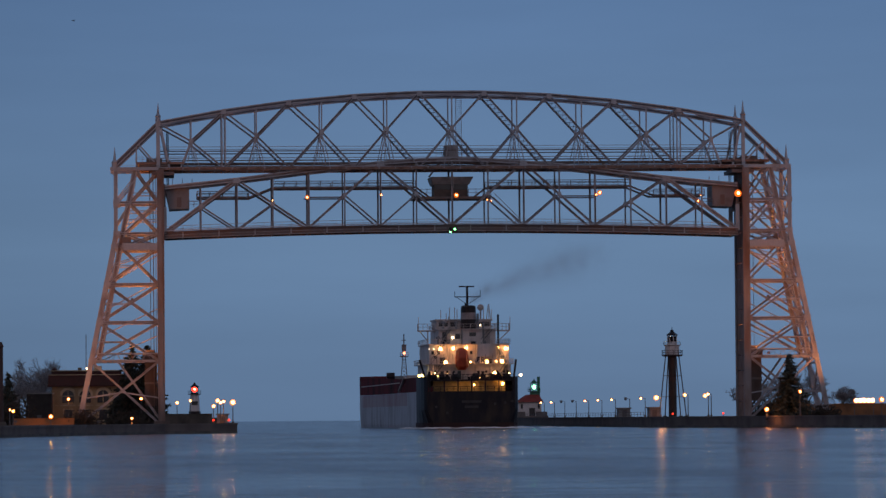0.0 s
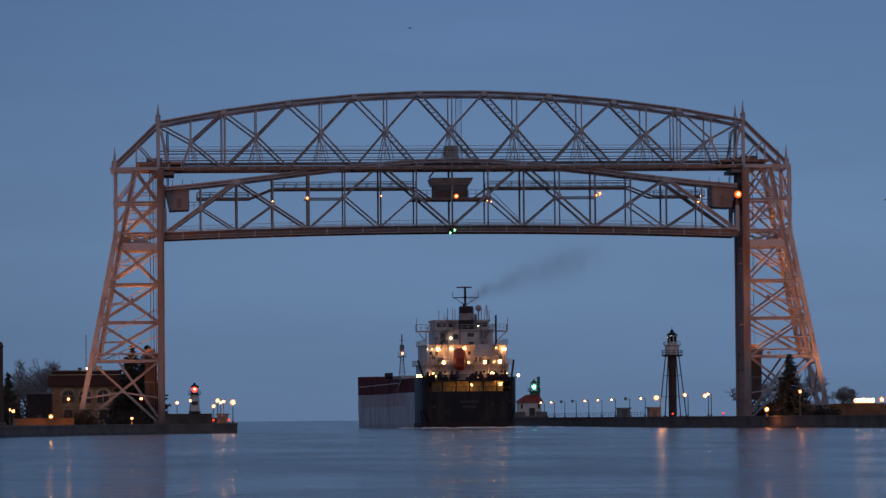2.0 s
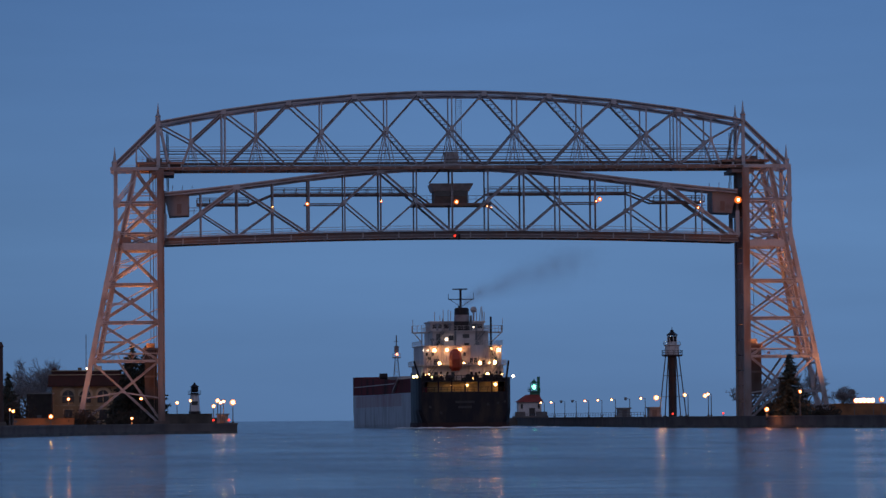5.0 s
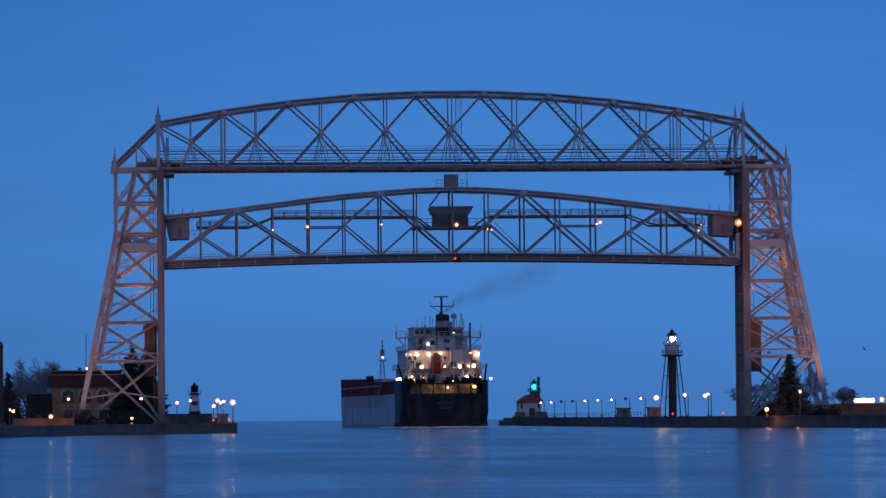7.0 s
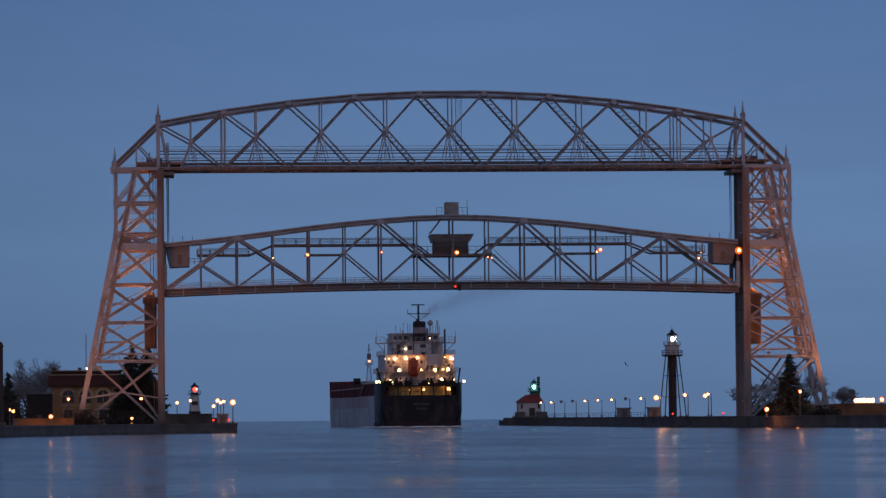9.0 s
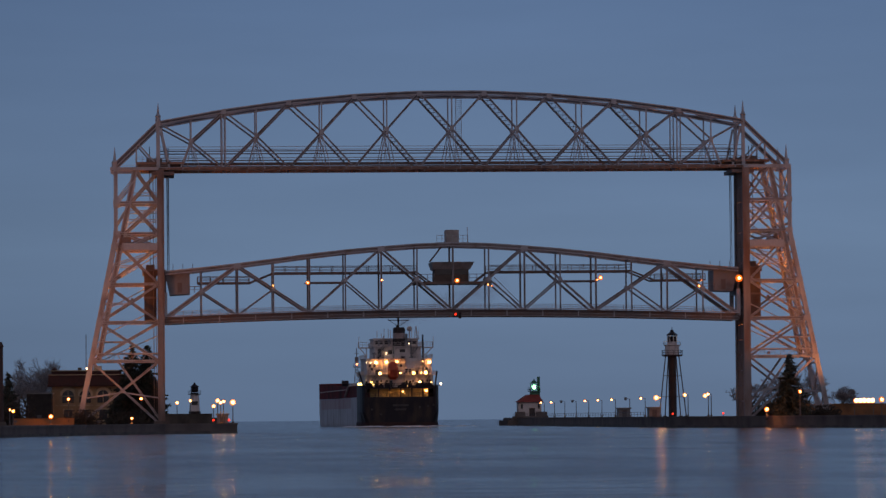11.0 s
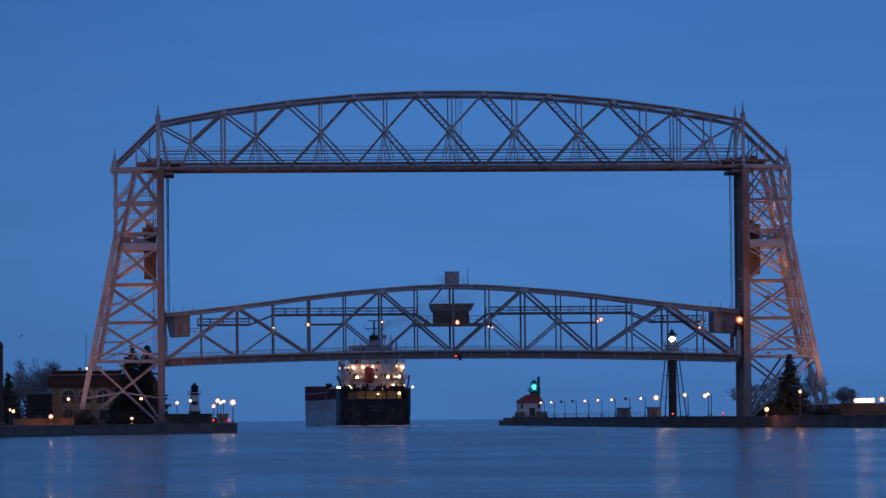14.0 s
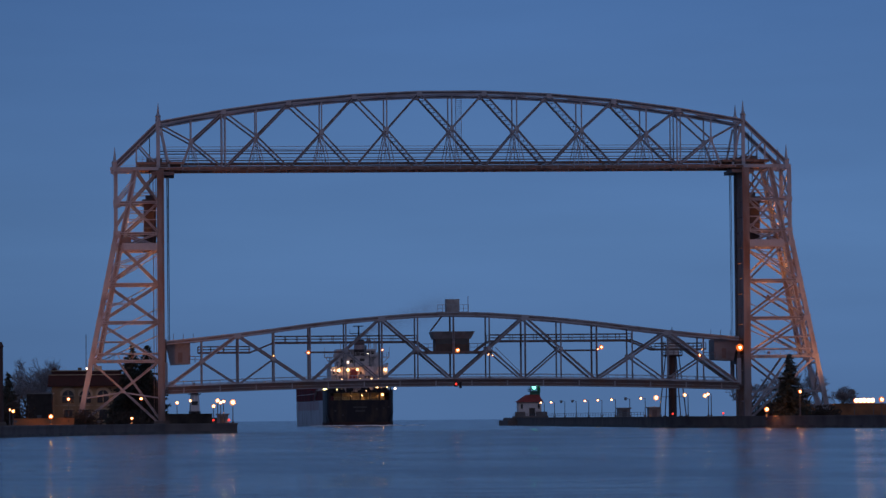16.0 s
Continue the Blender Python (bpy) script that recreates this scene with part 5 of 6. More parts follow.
def outer_light():
    e = thing("lighthouse", pose(50.6, 390, 2.3), "white lighthouse building with a red roof and green-lit lantern", "lighthouse")
    part("base", S().box(-4.4, 5.2, -5, 6, -0.3, 0.4), CONCRETE, e)
    for x0, x1 in ((-4.6, -1.6), (1.6, 4.9)):
        part("parapet", S().box(x0, x1, -5.6, -5.0, -0.2, 1.7), CONCRETE, e)
    wall = part("wall", S().box(-3.3, 3.4, -3.2, 3.6, 0.4, 4.6), WHITE, e)
    part("door", S().box(-0.2, 1.5, -3.26, -3.18, 0.4, 2.8), GLASS_DARK, wall)
    for x in (-2.4, 2.6):
        part("window", S().box(x - 0.3, x + 0.3, -3.26, -3.18, 2.6, 4.0), GLASS_DARK, wall)
    part("roof", S().add([(-3.9, -3.8, 4.5), (4.0, -3.8, 4.5), (4.0, 4.2, 4.5), (-3.9, 4.2, 4.5), (-0.8, -1.0, 6.7), (2.9, -1.0, 6.7), (2.9, 1.4, 6.7), (-0.8, 1.4, 6.7)],
                         [(3, 2, 1, 0), (4, 5, 6, 7), (0, 1, 5, 4), (1, 2, 6, 5), (2, 3, 7, 6), (3, 0, 4, 7)]), RED_ROOF, e)
    part("lantern_tower", S().box(0.4, 2.8, -1.0, 1.4, 6.6, 7.6), GREEN_LIT_PAINT, e)
    part("gallery", S().lathe(1.6, 0.2, [(1.9, 7.6), (1.9, 7.8)], 12), GREEN_LIT_PAINT, e)
    part("gallery_rail", S().rail([(1.6 + 1.85 * math.cos(k * math.tau / 8), 0.2 + 1.85 * math.sin(k * math.tau / 8), 7.8) for k in range(9)], 0.9, 1.0, 0.1), GREEN_LIT_PAINT, e)
    part("lantern_light", S().lathe(1.6, 0.2, [(0.3, 8.2), (0.58, 8.5), (0.6, 9.2), (0.3, 9.6)], 10), GREENLAMP, e, "green lamp")
    for k in range(8):
        a = k * math.tau / 8 + 0.4
        part("mullion", S().bar((1.6 + 1.1 * math.cos(a), 0.2 + 1.1 * math.sin(a), 7.8), (1.6 + 1.1 * math.cos(a), 0.2 + 1.1 * math.sin(a), 10.0), 0.1), GREEN_LIT_PAINT, e)
    part("lantern_roof", S().lathe(1.6, 0.2, [(1.3, 10.0), (0.3, 10.9), (0.05, 11.4)], 10), GREEN_LIT_PAINT, e)
    part("chimney", S().box(2.6, 3.4, 1.0, 1.8, 5.5, 12.0), GREEN_LIT_PAINT, e)


solid("pier_head", S().box(43.0, 54.5, 374, 406, -2, 1.5).box(44.2, 54.2, 378, 404.5, 1.5, 2.28), CONCRETE, pose(0, 0, 0), "broad concrete head at the end of a pier", "pier", kind="structure")
NORTH, NORTH_OPTIC = north_light()
INNER, INNER_OPTIC = inner_light()
outer_light()

# the span's channel lamp: green on one face, red on the other
channel = thing("channel_lamp", pose(0.4, 0, 0), "two-faced green and red channel lamp under a lift span", "signal lamp")
part("lamp_case", S().box(-0.35, 0.35, -0.15, 0.15, -0.55, 0.35), BLACK, channel)
part("lens", S().lathe(0, -0.35, [(0.1, -0.22), (0.22, -0.08), (0.22, 0.08), (0.1, 0.22)], 10), GREENLAMP, channel)
part("lens", S().lathe(-0.9, -0.35, [(0.08, -0.78), (0.18, -0.66), (0.18, -0.52), (0.08, -0.4)], 10), GREENLAMP, channel)
part("lamp_case", S().box(-1.15, -0.65, -0.2, 0.15, -0.85, 0.35), BLACK, channel)
part("lens", S().lathe(0, 0.35, [(0.1, -0.22), (0.22, -0.08), (0.22, 0.08), (0.1, 0.22)], 10), REDDIM, channel)

# ---- street lamps ----


def street_lamp(x, y, z, top, arm, lit, mat, r, group, colour="warm"):
    r *= 0.95
    e = thing("street_lamp", pose(x - arm, y, z), ("lit " + colour + " street lamp on a thin metal pole") if lit else "unlit street lamp on a thin metal pole", "street lamp", group)
    h = top - z
    part("pole", S().tube((0, 0, -0.1), (0, 0, h), 0.11, 0.07, 6), POLE, e)
    part("foot", S().box(-0.2, 0.2, -0.2, 0.2, -0.1, 0.4), CONCRETE, e)
    if arm:
        part("arm", S().bar((0, 0, h - 0.1), (arm, 0, h + 0.2), 0.1), POLE, e)
    part("lamp_head", S().box(arm - 0.35, arm + 0.35, -0.18, 0.18, h + 0.15, h + 0.33), POLE, e)
    # the lit globe's colour stands in for a halo round the bulb
    g = part("globe", S().ball(arm, -0.1, h - 0.05, r), mat if lit else GREY_PAINT, e)
    if lit:
        part("bulb", S().ball(arm, -0.1 - r * 0.7, h - 0.05, r * 0.6), BULB, g)


PIER_Y = [340.1, 309.4, 280.2, 249.4, 217.3, 185.6, 154.4, 123.7, 92.5, 63.1]
for y, lit in zip(PIER_Y, (1, 1, 0, 0, 1, 1, 1, 0, 1, 1)):
    street_lamp(49.5, y, 2.3, 6.5, -1.0, lit, WARM, 0.62 if y < 70 else 0.36, "lamps along the south pier")
for x, y, top, r in ((49.2, 10, 6.8, 0.45), (49.8, -18, 6.5, 0.5), (50.9, -14, 6.8, 0.4)):
    street_lamp(x, y, SZ, top, -0.7, 1, WARM, r, "lamps on the south quay")
for x, y, top, r, mat in ((-55.7, 70, 6.3, 0.45, WARM), (-48.4, -20, 6.3, 0.5, WARM), (-47.9, -25, 5.9, 0.4, WARM), (-47.4, -28, 6.1, 0.4, WARM), (-49.4, -30, 5.2, 0.42, WARM), (-46.2, -58, 5.8, 0.62, WARM)):
    street_lamp(x, y, GZ, top, 0.0, 1, mat, r, "lamps on the north quay")
street_lamp(-51.2, 200, 1.9, 7.3, 0.0, 1, WARM, 0.4, "lamps on the north quay")
for x, y, z, top, r in ((-81.6, -20, GZ, 3.4, 0.5), (-79.2, 52, GZ, 7.2, 0.4), (-88.5, -40, GZ, 4.5, 0.36), (-89.2, -38, GZ, 4.8, 0.26), (-65.5, -40, GZ, 2.9, 0.34), (-63.6, 15, GZ, 7.0, 0.4)):
    street_lamp(x, y, z, top, 0.0, 1, SODIUM, r, "amber lamps on the north shore", "amber")
for x, y, z, top, r in ((57.7, -50, SZ, 3.6, 0.5), (64.2, -50.5, SZ, 7.0, 0.36), (83.7, -30, SZ, 5.4, 0.6)):
    street_lamp(x, y, z, top, 0.0, 1, SODIUM, r, "amber lamps on the south shore", "amber")
for (x, y, z), p in (((-81.6, -21, 3.6), 350), ((-79.2, 51, 7.0), 170), ((50.5, 62.6, 6.6), 700), ((-65.5, -41, 3.0), 200), ((57.7, -51, 3.8), 350), ((64.2, -51.5, 7.0), 160), ((86.5, 8, 5.6), 3500), ((-47.4, -29, 6.0), 400)):
    lamp_light("lamp_glow", "POINT", pose(x, y - 0.6, z), p, AMBER, 0.25)
bank = thing("floodlight_bank", pose(86.5, 8, SZ), "bright bank of amber floodlights on a low frame", "floodlight")
part("frame", S().bar((-2, 0, -0.1), (-2, 0, 3.4), 0.15).bar((2, 0, -0.1), (2, 0, 3.4), 0.15).bar((-2.2, 0, 2.6), (2.2, 0, 2.6), 0.15), POLE, bank)
for k in range(5):
    part("floodlight", S().ball(-1.7 + 0.85 * k, -0.2, 3.05, 0.6, 0.55), SODIUM, bank)
    part("bulb", S().ball(-1.7 + 0.85 * k, -0.6, 3.1, 0.46), BULB, bank)
for (x, y, z), target in FLOODS + NARROW:
    g = thing("floodlight", pose(x, y, 0), "small dark floodlight on a short post", "floodlight", "floodlights of the towers")
    part("post", S().bar((0, 0, 1.2), (0, 0, z - 0.7), 0.12), POLE, g)
    part("case", S().box(-0.35, 0.35, -0.3, 0.3, z - 0.9, z - 0.5), POLE, g)
for x, y, z in ((-50, -62, GZ), (-47.0, -60, GZ), (47.9, 20, SZ), (53.5, -18, SZ)):
    g = thing("warning_lamp", pose(x, y, z), "small red warning lamp on a short post", "warning lamp", "red quay lamps")
    part("post", S().bar((0, 0, -0.1), (0, 0, 0.5), 0.14), POLE, g)
    part("lens", S().ball(0, 0, 0.68, 0.22), REDDIM, g)

# ---- north shore ----


SHED_DARK = material("blackened_timber", (0.035, 0.03, 0.03), 0.85)


def museum():
    e = thing("museum_building", pose(-75.5, 60, GZ), "buff brick building with arched windows and a dark red roof", "building")
    w0, w1, h = -7.4, 7.6, 8.5
    wall = part("wall", S().box(w0, w1, 0, 14, -0.1, h), BRICK, e)
    part("roof", S().add([(w0 - 0.9, -0.9, h), (w1 + 0.9, -0.9, h), (w1 + 0.9, 14.9, h), (w0 - 0.9, 14.9, h), (w0 - 0.7, -0.4, h + 2.3), (w1 + 0.7, -0.4, h + 2.3), (w1 + 0.7, 14, h + 2.3), (w0 - 0.7, 14, h + 2.3)],
                         [(3, 2, 1, 0), (4, 5, 6, 7), (0, 1, 5, 4), (1, 2, 6, 5), (2, 3, 7, 6), (3, 0, 4, 7)]), TILE, e)
    part("eave", S().box(w0 - 1.0, w1 + 1.0, -1.0, 15, h - 0.25, h + 0.02), TILE, e)
    part("parapet", S().box(w0 - 0.1, w1 + 0.1, 1.2, 12.8, h + 2.3, h + 3.1), TILE, e)
    part("coping", S().box(w0 - 0.3, w1 + 0.3, 0.9, 13.1, h + 3.1, h + 3.3), STONE, e, "pale coping of the parapet")
    part("cornice", S().box(w0 - 0.95, w1 + 0.95, -0.6, 0.2, h + 2.2, h + 2.36), STONE, e)
    part("finial", S().lathe(w0 + 0.6, 1.4, [(0.5, h + 3.2), (0.6, h + 3.5), (0.3, h + 3.8), (0.1, h + 4.0)], 8), TILE, e)
    for x in (w0 + 0.5, -5.9, -2.05, 1.75, 5.6, w1 - 0.5):
        part("pilaster", S().box(x - 0.32, x + 0.32, -0.2, 0.02, -0.1, h - 0.3), BRICK, e)
    for k in range(5):
        part("brick_course", S().box(w0 - 0.04, w1 + 0.04, -0.06, 0.02, 0.5 + k * 0.7, 0.58 + k * 0.7), BRICK, e)
    part("mast", S().bar((0, 4, h + 3), (0, 4, 19.6), 0.16), POLE, e)
    part("roof_lamp", S().ball(0.2, 0.9, h + 3.6, 0.25), SHIPWHITE, e)
    part("vent", S().box(-1.8, -1.0, 3, 4, h + 3.2, h + 3.9), POLE, e)
    part("vent", S().box(1.6, 3.4, 3, 5, h + 3.2, h + 4.2), STONE, e)
    part("string_course", S().box(w0 - 0.06, w1 + 0.06, -0.12, 0.02, 4.0, 4.3), STONE, e)
    for x in (-3.9, -0.2, 3.7):
        ring, glass = S(), S()
        n = 12
        for k in range(n):
            a, b = math.pi * k / n, math.pi * (k + 1) / n
            ring.add([(x + r * math.cos(q), yy, 6.2 + r * math.sin(q)) for yy in (-0.16, 0.02) for q in (a, b) for r in (1.25, 1.85)],
                     [(0, 1, 3, 2), (4, 6, 7, 5), (1, 5, 7, 3), (0, 2, 6, 4)])
        glass.add([(x + 1.25 * math.cos(math.pi * k / n), -0.05, 6.2 + 1.25 * math.sin(math.pi * k / n)) for k in range(n + 1)] + [(x - 1.25, -0.05, 4.7), (x + 1.25, -0.05, 4.7)], [tuple(range(n + 3))[::-1]])
        win = part("arched_window", ring, STONE, e, "pale stone arch round a dark window")
        part("pane", glass, GLASS_DARK, win)
        part("mullion", S().box(x - 0.06, x + 0.06, -0.1, -0.03, 4.7, 7.4).box(x - 1.2, x + 1.2, -0.1, -0.03, 6.1, 6.25), STONE, win)
        low = part("window_frame", S().box(x - 1.1, x + 1.1, -0.1, 0.02, 0.7, 3.4), STONE, e)
        part("pane", S().box(x - 0.9, x + 0.9, -0.14, -0.08, 0.9, 3.2), GLASS_DARK, low)


museum()


def bare_tree(x, y, z, h, seed, label="leafless tree with a broad crown of fine twigs"):
    e = thing("tree", pose(x, y, z), label, "tree", "bare trees")
    rng = random.Random(seed)
    trunk, twigs = S(), S()

    def grow(p, d, length, r, depth):
        q = p + d * length
        (trunk if depth < 2 else twigs).tube(p, q, r, r * 0.7, 5 if depth < 2 else 3)
        if depth > 5:
            return
        for _ in range(3 if depth > 0 else 4):
            t = (d + Vector((rng.gauss(0, 0.55), rng.gauss(0, 0.55), rng.gauss(0.12, 0.3)))).normalized()
            grow(p.lerp(q, rng.uniform(0.65, 1)), t, length * rng.uniform(0.62, 0.82), max(0.022, r * 0.6), depth + 1)

    grow(Vector((0, 0, -0.1)), Vector((0, 0, 1)), h * 0.3, h * 0.025, 0)
    part("trunk", trunk, BARK, e)
    part("crown", twigs, TWIG, e)


def spruce(x, y, z, h, w, seed, label):
    e = thing("spruce_tree", pose(x, y, z), label, "tree", "spruces")
    rng = random.Random(seed)
    part("trunk", S().tube((0, 0, -0.2), (0, 0, h * 0.96), h * 0.02, 0.03, 7), BARK, e)
    crown, limbs = S(), S()
    tiers = int(h * 2.0)
    for k in range(tiers):
        u = k / tiers
        zz = h * (0.06 + 0.93 * u)
        reach = w * (1 - u) ** 0.85 * rng.uniform(0.8, 1.12) + 0.15
        count = max(5, int(15 * (1 - u) + 5))
        for j in range(count):
            a = rng.random() * math.tau
            rr = reach * rng.uniform(0.65, 1.12)
            d = Vector((math.cos(a), math.sin(a), 0))
            tip = d * rr + Vector((0, 0, zz - rr * rng.uniform(0.05, 0.35)))
            limbs.tube((0, 0, zz), tip, 0.035, 0.015, 3)
            m = max(3, int(rr * 3.6))
            for i in range(m):
                c = Vector((0, 0, zz)).lerp(tip, (i + 0.8) / m)
                for _ in range(2):
                    s = rng.uniform(0.22, 0.55)
                    o = Vector((rng.gauss(0, 1), rng.gauss(0, 1), rng.gauss(-0.5, 0.5))).normalized()
                    q = o.orthogonal().normalized() * s * 0.4
                    b = o.cross(q).normalized() * s * 0.3
                    crown.add([c + q, c - q + b, c - q - b, c + o * s * 1.6], [(0, 1, 3), (1, 2, 3), (2, 0, 3), (0, 2, 1)])
    part("limbs", limbs, BARK, e)
    part("crown", crown, NEEDLE, e)


spruce(-65.4, 25, GZ, 17.0, 5.8, 2, "tall dark spruce growing behind a bridge tower")
spruce(-62.3, 27, GZ, 17.0, 5.4, 24, "tall dark spruce growing behind a bridge tower")
spruce(-67.4, 32, GZ, 10.0, 4.2, 22, "broad dark spruce behind a bridge tower")
spruce(-61.8, 30, GZ, 11.5, 4.2, 23, "broad dark spruce behind a bridge tower")
spruce(63.0, -45, SZ, 12.6, 4.4, 5, "dark spruce standing on the quay before a bridge tower")
spruce(-90.8, 5, GZ, 11.0, 2.8, 8, "dark spruce at the edge of the north shore")
for x, y, h, seed in ((-86.0, 95, 19.0, 3), (-89.0, 90, 15.0, 6), (-83.6, 100, 15.0, 12), (-91.5, 84, 15.0, 15), (-87.6, 70, 11.0, 16), (-90.2, 66, 12.0, 17), (-88.0, 110, 17.0, 18), (-84.8, 112, 16.0, 19)):
    bare_tree(x, y, GZ, h, seed)
bare_tree(91.0, 62, SZ, 6.6, 7)
bare_tree(72.5, 40, SZ, 9.0, 10)
bare_tree(76.8, 30, SZ, 13.0, 41)
bare_tree(74.4, 36, SZ, 12.0, 42)
bare_tree(79.2, 38, SZ, 10.0, 43)
bare_tree(78.0, 48, SZ, 6.5, 13)
bare_tree(65.5, 44, SZ, 8.0, 14)
bare_tree(69.0, 52, SZ, 9.5, 20)


def shrub(x0, x1, y, z, h, seed, label):
    e = thing("shrub", pose((x0 + x1) / 2, y, z), label, "shrub", "shrubs")
    rng = random.Random(seed)
    g = S()
    w = (x1 - x0) / 2
    for _ in range(int(260 * w)):
        a, b, c = rng.gauss(0, 0.45) * w, rng.gauss(0, 0.8), abs(rng.gauss(0, 0.5)) * h * max(0.2, 1 - 0.5 * abs(rng.gauss(0, 0.45)))
        s = rng.uniform(0.12, 0.34)
        o = Vector((rng.gauss(0, 1), rng.gauss(0, 1), rng.gauss(0.6, 1))).normalized()
        q = o.orthogonal().normalized() * s * 0.6
        p = Vector((max(-w, min(w, a)), b, min(h, c)))
        r = o.cross(q)
        g.add([p + q, p - q + r, p - q - r, p + o * s * 1.5], [(0, 1, 3), (1, 2, 3), (2, 0, 3), (0, 2, 1)])
    part("foliage", g, HEDGE, e)
    part("stem", S().tube((0, 0, -0.2), (0, 0, h * 0.5), 0.12), BARK, e)


shrub(-79.0, -71.5, -15, GZ, 2.8, 1, "dense dark shrub behind the north quay")
shrub(-70.5, -62.0, -10, GZ, 2.4, 2, "dense dark shrub behind the north quay")
shrub(-70.0, -59.5, 22, GZ, 7.5, 7, "tall dark hedge behind a bridge tower")
shrub(-93.0, -85.0, -10, GZ, 6.0, 3, "dense dark shrub behind the north quay")
shrub(59.0, 67.5, -42, SZ, 3.0, 4, "low dark shrub round the foot of a spruce")
shrub(64.0, 73.0, 30, SZ, 4.2, 8, "tangled bare shrub behind a bridge tower")
shrub(73.0, 81.0, 34, SZ, 3.2, 9, "tangled bare shrub behind a bridge tower")
shrub(67.5, 74.0, -38, SZ, 2.0, 6, "low dark shrub on the south shore")
for x, y, h, seed in ((89.8, 58, 8.0, 32), (91.6, 59, 8.2, 33), (92.6, 61, 7.0, 34)):
    bare_tree(x, y, SZ, h, seed, "round leafless bush of dense grey twigs")


def plain_building(name, x0, x1, y0, y1, z, h, mat, label):
    e = thing(name, pose((x0 + x1) / 2, y0, z), label, "building")
    w = (x1 - x0) / 2
    part("wall", S().box(-w, w, 0, y1 - y0, -0.1, h), mat, e)
    part("roof", S().box(-w - 0.25, w + 0.25, -0.25, y1 - y0 + 0.25, h, h + 0.25), HOUSE_ROOF, e)
    part("door", S().box(-0.5, 0.5, -0.06, 0.02, 0, min(2.1, h * 0.8)), POLE, e)


plain_building("dark_shed", -88.0, -82.6, 45, 56, GZ, 6.6, SHED_DARK, "dark windowless shed beside a brick building")
plain_building("harbour_hut", -48.6, -46.4, -24, -21, GZ, 1.7, GREY_PAINT, "small grey hut on the quay")
plain_building("shelter", 47.2, 50.0, 118, 122, 2.3, 1.9, GREY_PAINT, "grey metal shelter on the south pier")
plain_building("shelter", 49.0, 51.4, 72, 76, 2.3, 1.9, GREY_PAINT, "grey metal shelter on the south pier")
solid("parapet_wall", S().box(-59.2, -49.0, 9.7, 10.3, GZ - 0.1, GZ + 1.9).box(-59.3, -48.9, 9.6, 10.4, GZ + 1.9, GZ + 2.05), CONCRETE_DARK, pose(0, 0, 0), "low dark concrete wall on the north quay", "wall")
solid("parapet_wall", S().box(-49.0, -46.5, 40, 40.6, GZ - 0.1, GZ + 1.2), CONCRETE_DARK, pose(0, 0, 0), "low dark concrete wall on the north quay", "wall")
solid("terrace_wall", S().box(-89.0, -77.0, -17, -16.4, GZ - 0.1, GZ + 1.2).box(-89.1, -76.9, -17.1, -16.3, GZ + 1.2, GZ + 1.35), EARTHEN, pose(0, 0, 0), "low red-brown terrace wall lit by an amber lamp", "wall")
# a wall form stands in for the sloping earth bank
solid("retaining_wall", S().box(74.0, 110, 18, 18.8, SZ - 0.1, SZ + 2.3).box(73.9, 110, 17.9, 18.9, SZ + 2.3, SZ + 2.5), EARTHEN, pose(0, 0, 0), "long low wall in place of an earth bank, lit by amber floodlights", "wall")
col = thing("signal_column", pose(-90.3, -60, GZ), "tall dark column at the edge of the north shore", "column")
part("shaft", S().lathe(0, 0, [(0.55, -0.1), (0.5, 14.8), (0.62, 15.0), (0.3, 15.9)], 10), IRON_RED, col)
part("foot", S().box(-1, 1, -1, 1, -0.1, 0.7), CONCRETE, col)
solid("bollard_rail", S().rail([(46.6, 62, 2.3), (46.6, 398, 2.3)], 1.0, 6.0, 0.07), POLE, pose(0, 0, 0), "thin metal rail along the south pier", "railing")

# ---- gulls ----


def gull(m):
    e = thing("gull", m, "dark gull in flight with spread wings", "bird", "gulls")
    part("body", S().add([(-0.32, 0, 0), (-0.05, -0.09, 0), (-0.05, 0, 0.08), (-0.05, 0.09, 0), (-0.05, 0, -0.09), (0.34, 0, 0.02)],
                         [(0, 2, 1), (0, 3, 2), (0, 4, 3), (0, 1, 4), (5, 1, 2), (5, 2, 3), (5, 3, 4), (5, 4, 1)]), FEATHER, e)
    for s in (-1, 1):
        part("wing", S().add([(0.12, s * 0.05, 0.03), (-0.14, s * 0.05, 0.03), (-0.1, s * 0.4, 0.16), (0.12, s * 0.4, 0.16), (-0.16, s * 0.8, 0.05), (0, s * 0.1, 0.06)],
                             [(0, 3, 2, 1), (3, 4, 2), (0, 5, 3), (5, 1, 2), (5, 2, 3)]), FEATHER, e)
    return e


GULLS = [gull(pose(0, 0, 0)) for _ in range(3)]


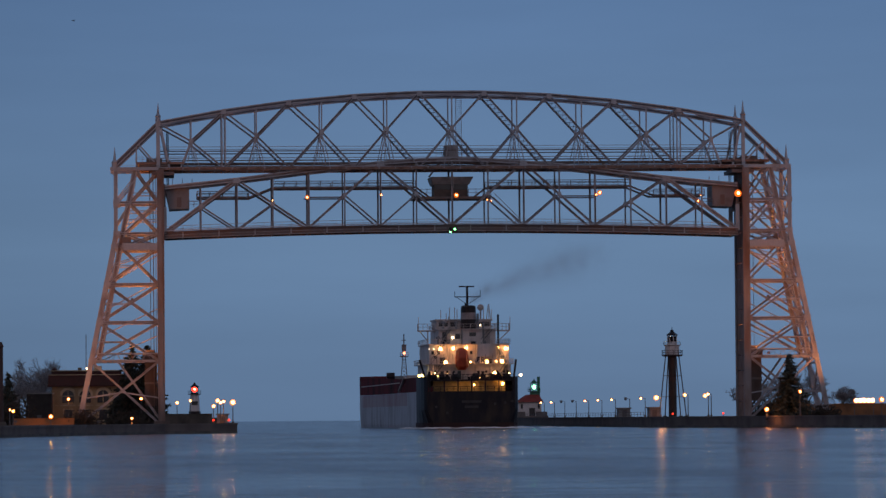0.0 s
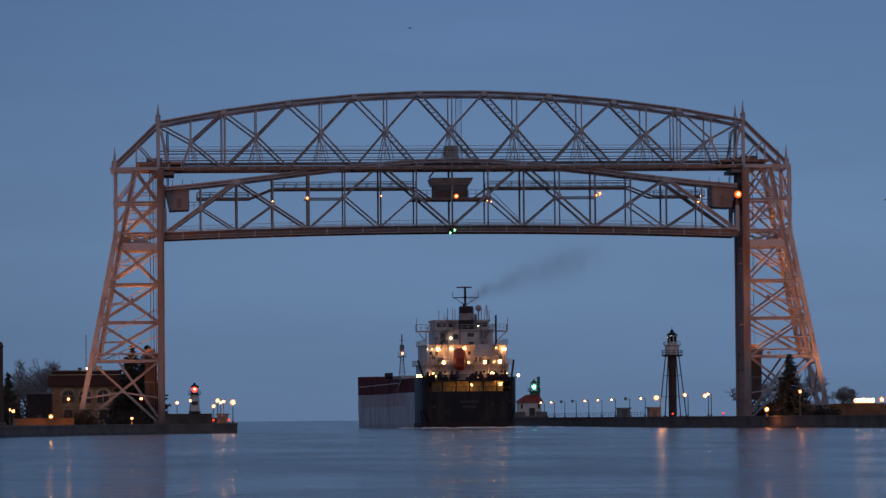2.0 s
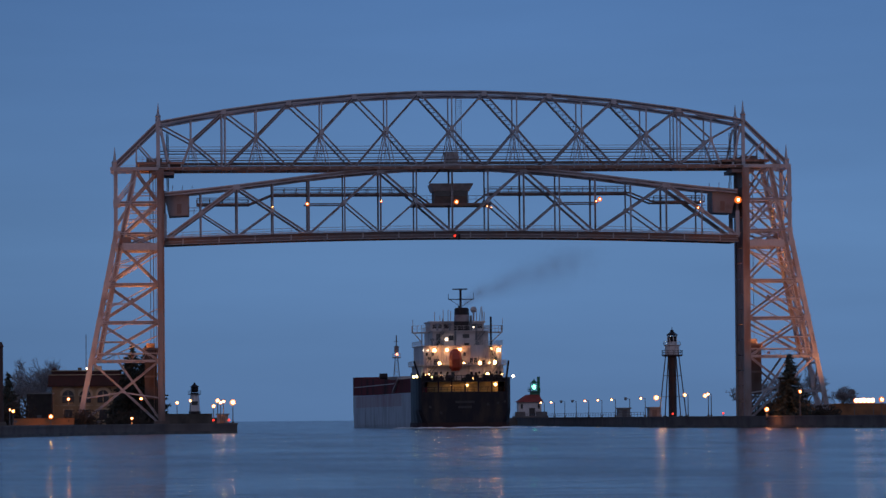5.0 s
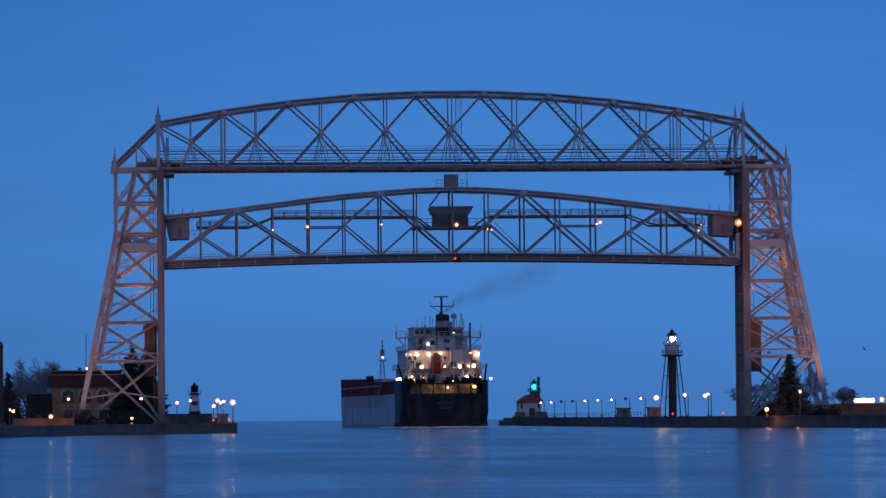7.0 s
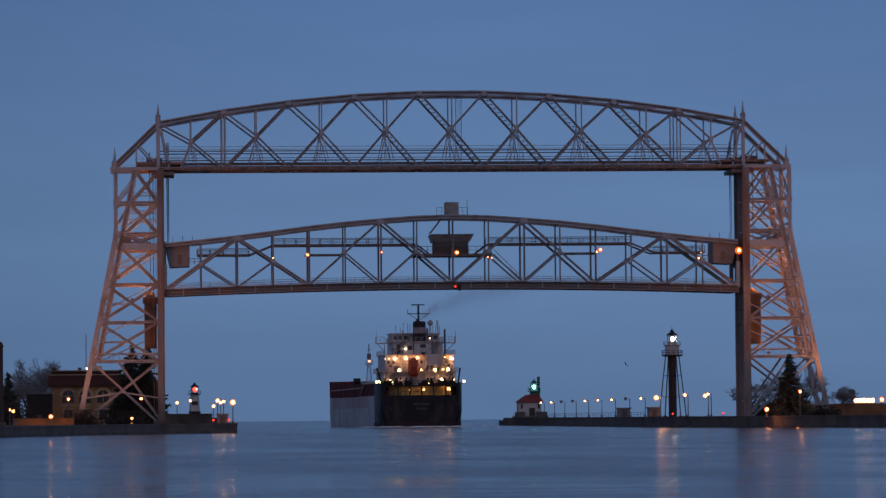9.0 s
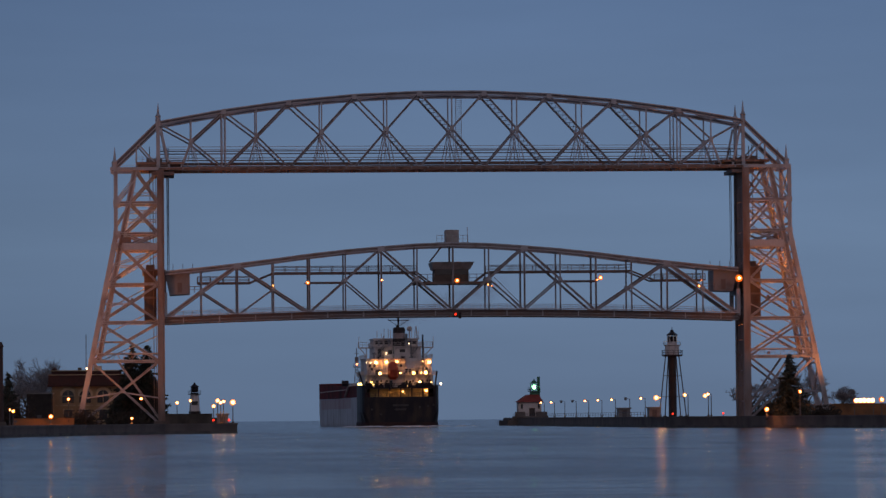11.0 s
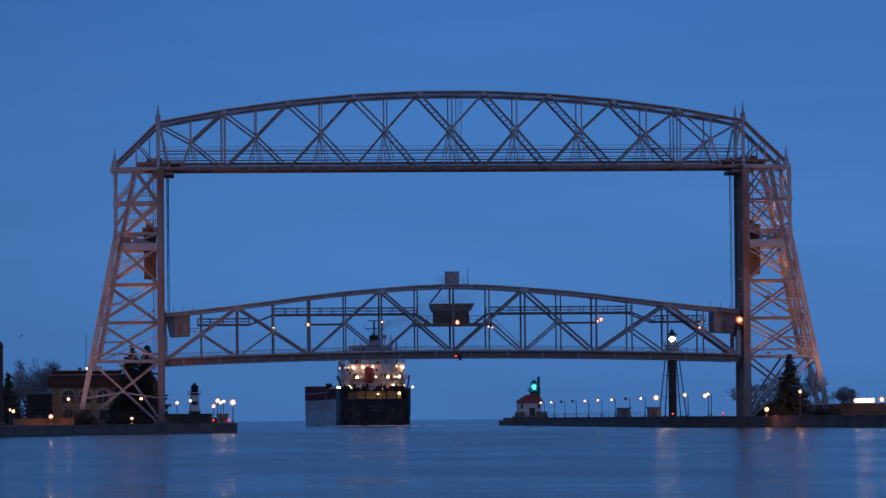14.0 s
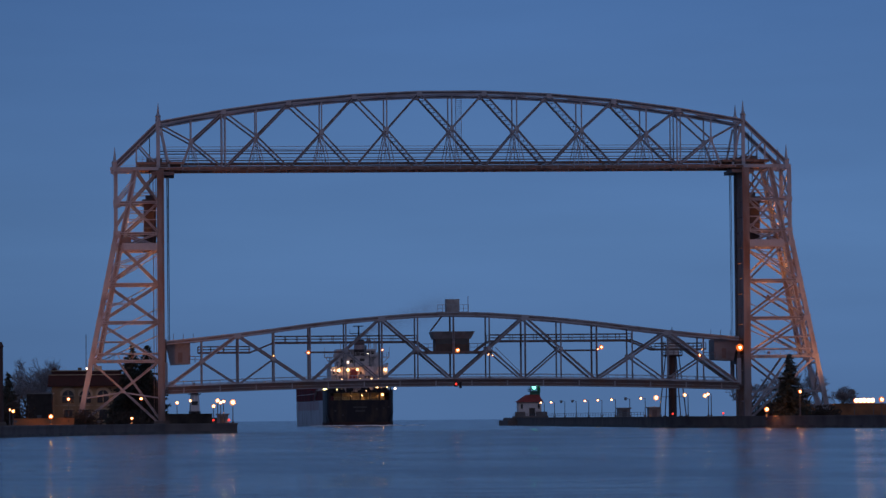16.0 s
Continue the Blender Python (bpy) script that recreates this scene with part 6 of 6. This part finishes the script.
def motions():
    walk(span, [(t, pose(0, 0, z)) for t, z in SPAN])
    low = SPAN[0][1]
    for w, side in zip(WEIGHTS, (-1, 1)):
        walk(w, [(t, pose(61.85 * side + 0.25, 0, 7.4 + low - z)) for t, z in SPAN])
    for ropes, drop in ((SPAN_ROPES, lambda z: 53.0 - (z + 8.8)), (WEIGHT_ROPES, lambda z: 53.0 - (7.4 + low - z + 9.2))):
        for sections in ropes:
            for k, sec in enumerate(sections):
                walk(sec, [(t, pose(0, 0, -drop(z) * (k + 1) / len(sections))) for t, z in SPAN])
    walk(freighter, [(t, pose(x, y, 0, 0, 0, a)) for t, x, y, a in SHIP])
    walk(plume, [(t, pose(x, y, 0, 0, 0, a)) for t, x, y, a in SHIP])
    walk(foam, [(t, pose(x, y, 0, 0, 0, a)) for t, x, y, a in SHIP])

    def turning(ob, base, changes, lit):
        """The lamp turns its other face in a tenth of a second at each change; lit: whether it starts with its bright face to the harbour."""
        a = 0 if lit else 180
        rows = [(0, a)]
        for t in changes:
            rows += [(t, a), (t + 1 / 30, a + 60), (t + 2 / 30, a + 120), (t + 0.1, a + 180)]
            a += 180
        rows.append((16.0, a))
        walk(ob, [(t, base @ pose(0, 0, 0, 0, 0, r)) for t, r in rows])

    turning(NORTH_OPTIC, pose(0, 0, 9.45), (2.6, 6.35, 6.75, 8.3, 9.05, 10.0, 10.5, 11.15, 11.35, 11.8, 12.15, 12.4, 12.65, 12.85, 13.15, 14.2, 14.35, 14.7, 15.02, 15.3, 15.62, 15.88), True)
    turning(INNER_OPTIC, pose(0, 0, 17.75, 0, 0, -7), (3.05, 4.05, 6.35, 9.05, 11.35, 12.1, 13.35, 14.1, 14.4, 14.6, 14.85, 15.15), False)
    rows = []
    for t, z in SPAN:
        rows.append((t, pose(0.4, -5.7, z + 0.35, 0, 0, 0 if t < 3.1 else 180)))
    rows[4:4] = [(3.2, pose(0.4, -5.7, 40.46, 0, 0, 60)), (3.3, pose(0.4, -5.7, 40.44, 0, 0, 120)), (3.4, pose(0.4, -5.7, 40.42, 0, 0, 180))]
    walk(channel, rows)
    walk(GULLS[0], [(t, pose(-75.5 + 30.6 * t, -100, 75.1 - 0.75 * t, 12 * math.sin(5 * t), 0, 35)) for t in np.arange(0, 16.1, 0.5).tolist()])
    walk(GULLS[1], [(t, pose(61.0 + 24 * (t - 1.5), -100, 41.5 + 0.5 * (t - 1.5), 10 * math.sin(4 * t), 0, 0)) for t in np.arange(0, 16.1, 0.5).tolist()])
    walk(GULLS[2], [(t, pose(24.7 + 22 * (9 - t), -100, 11.9 + 1.2 * abs(t - 9), 35 * math.cos(3 * (t - 9)), 0, 140)) for t in np.arange(0, 16.1, 0.5).tolist()])


motions()
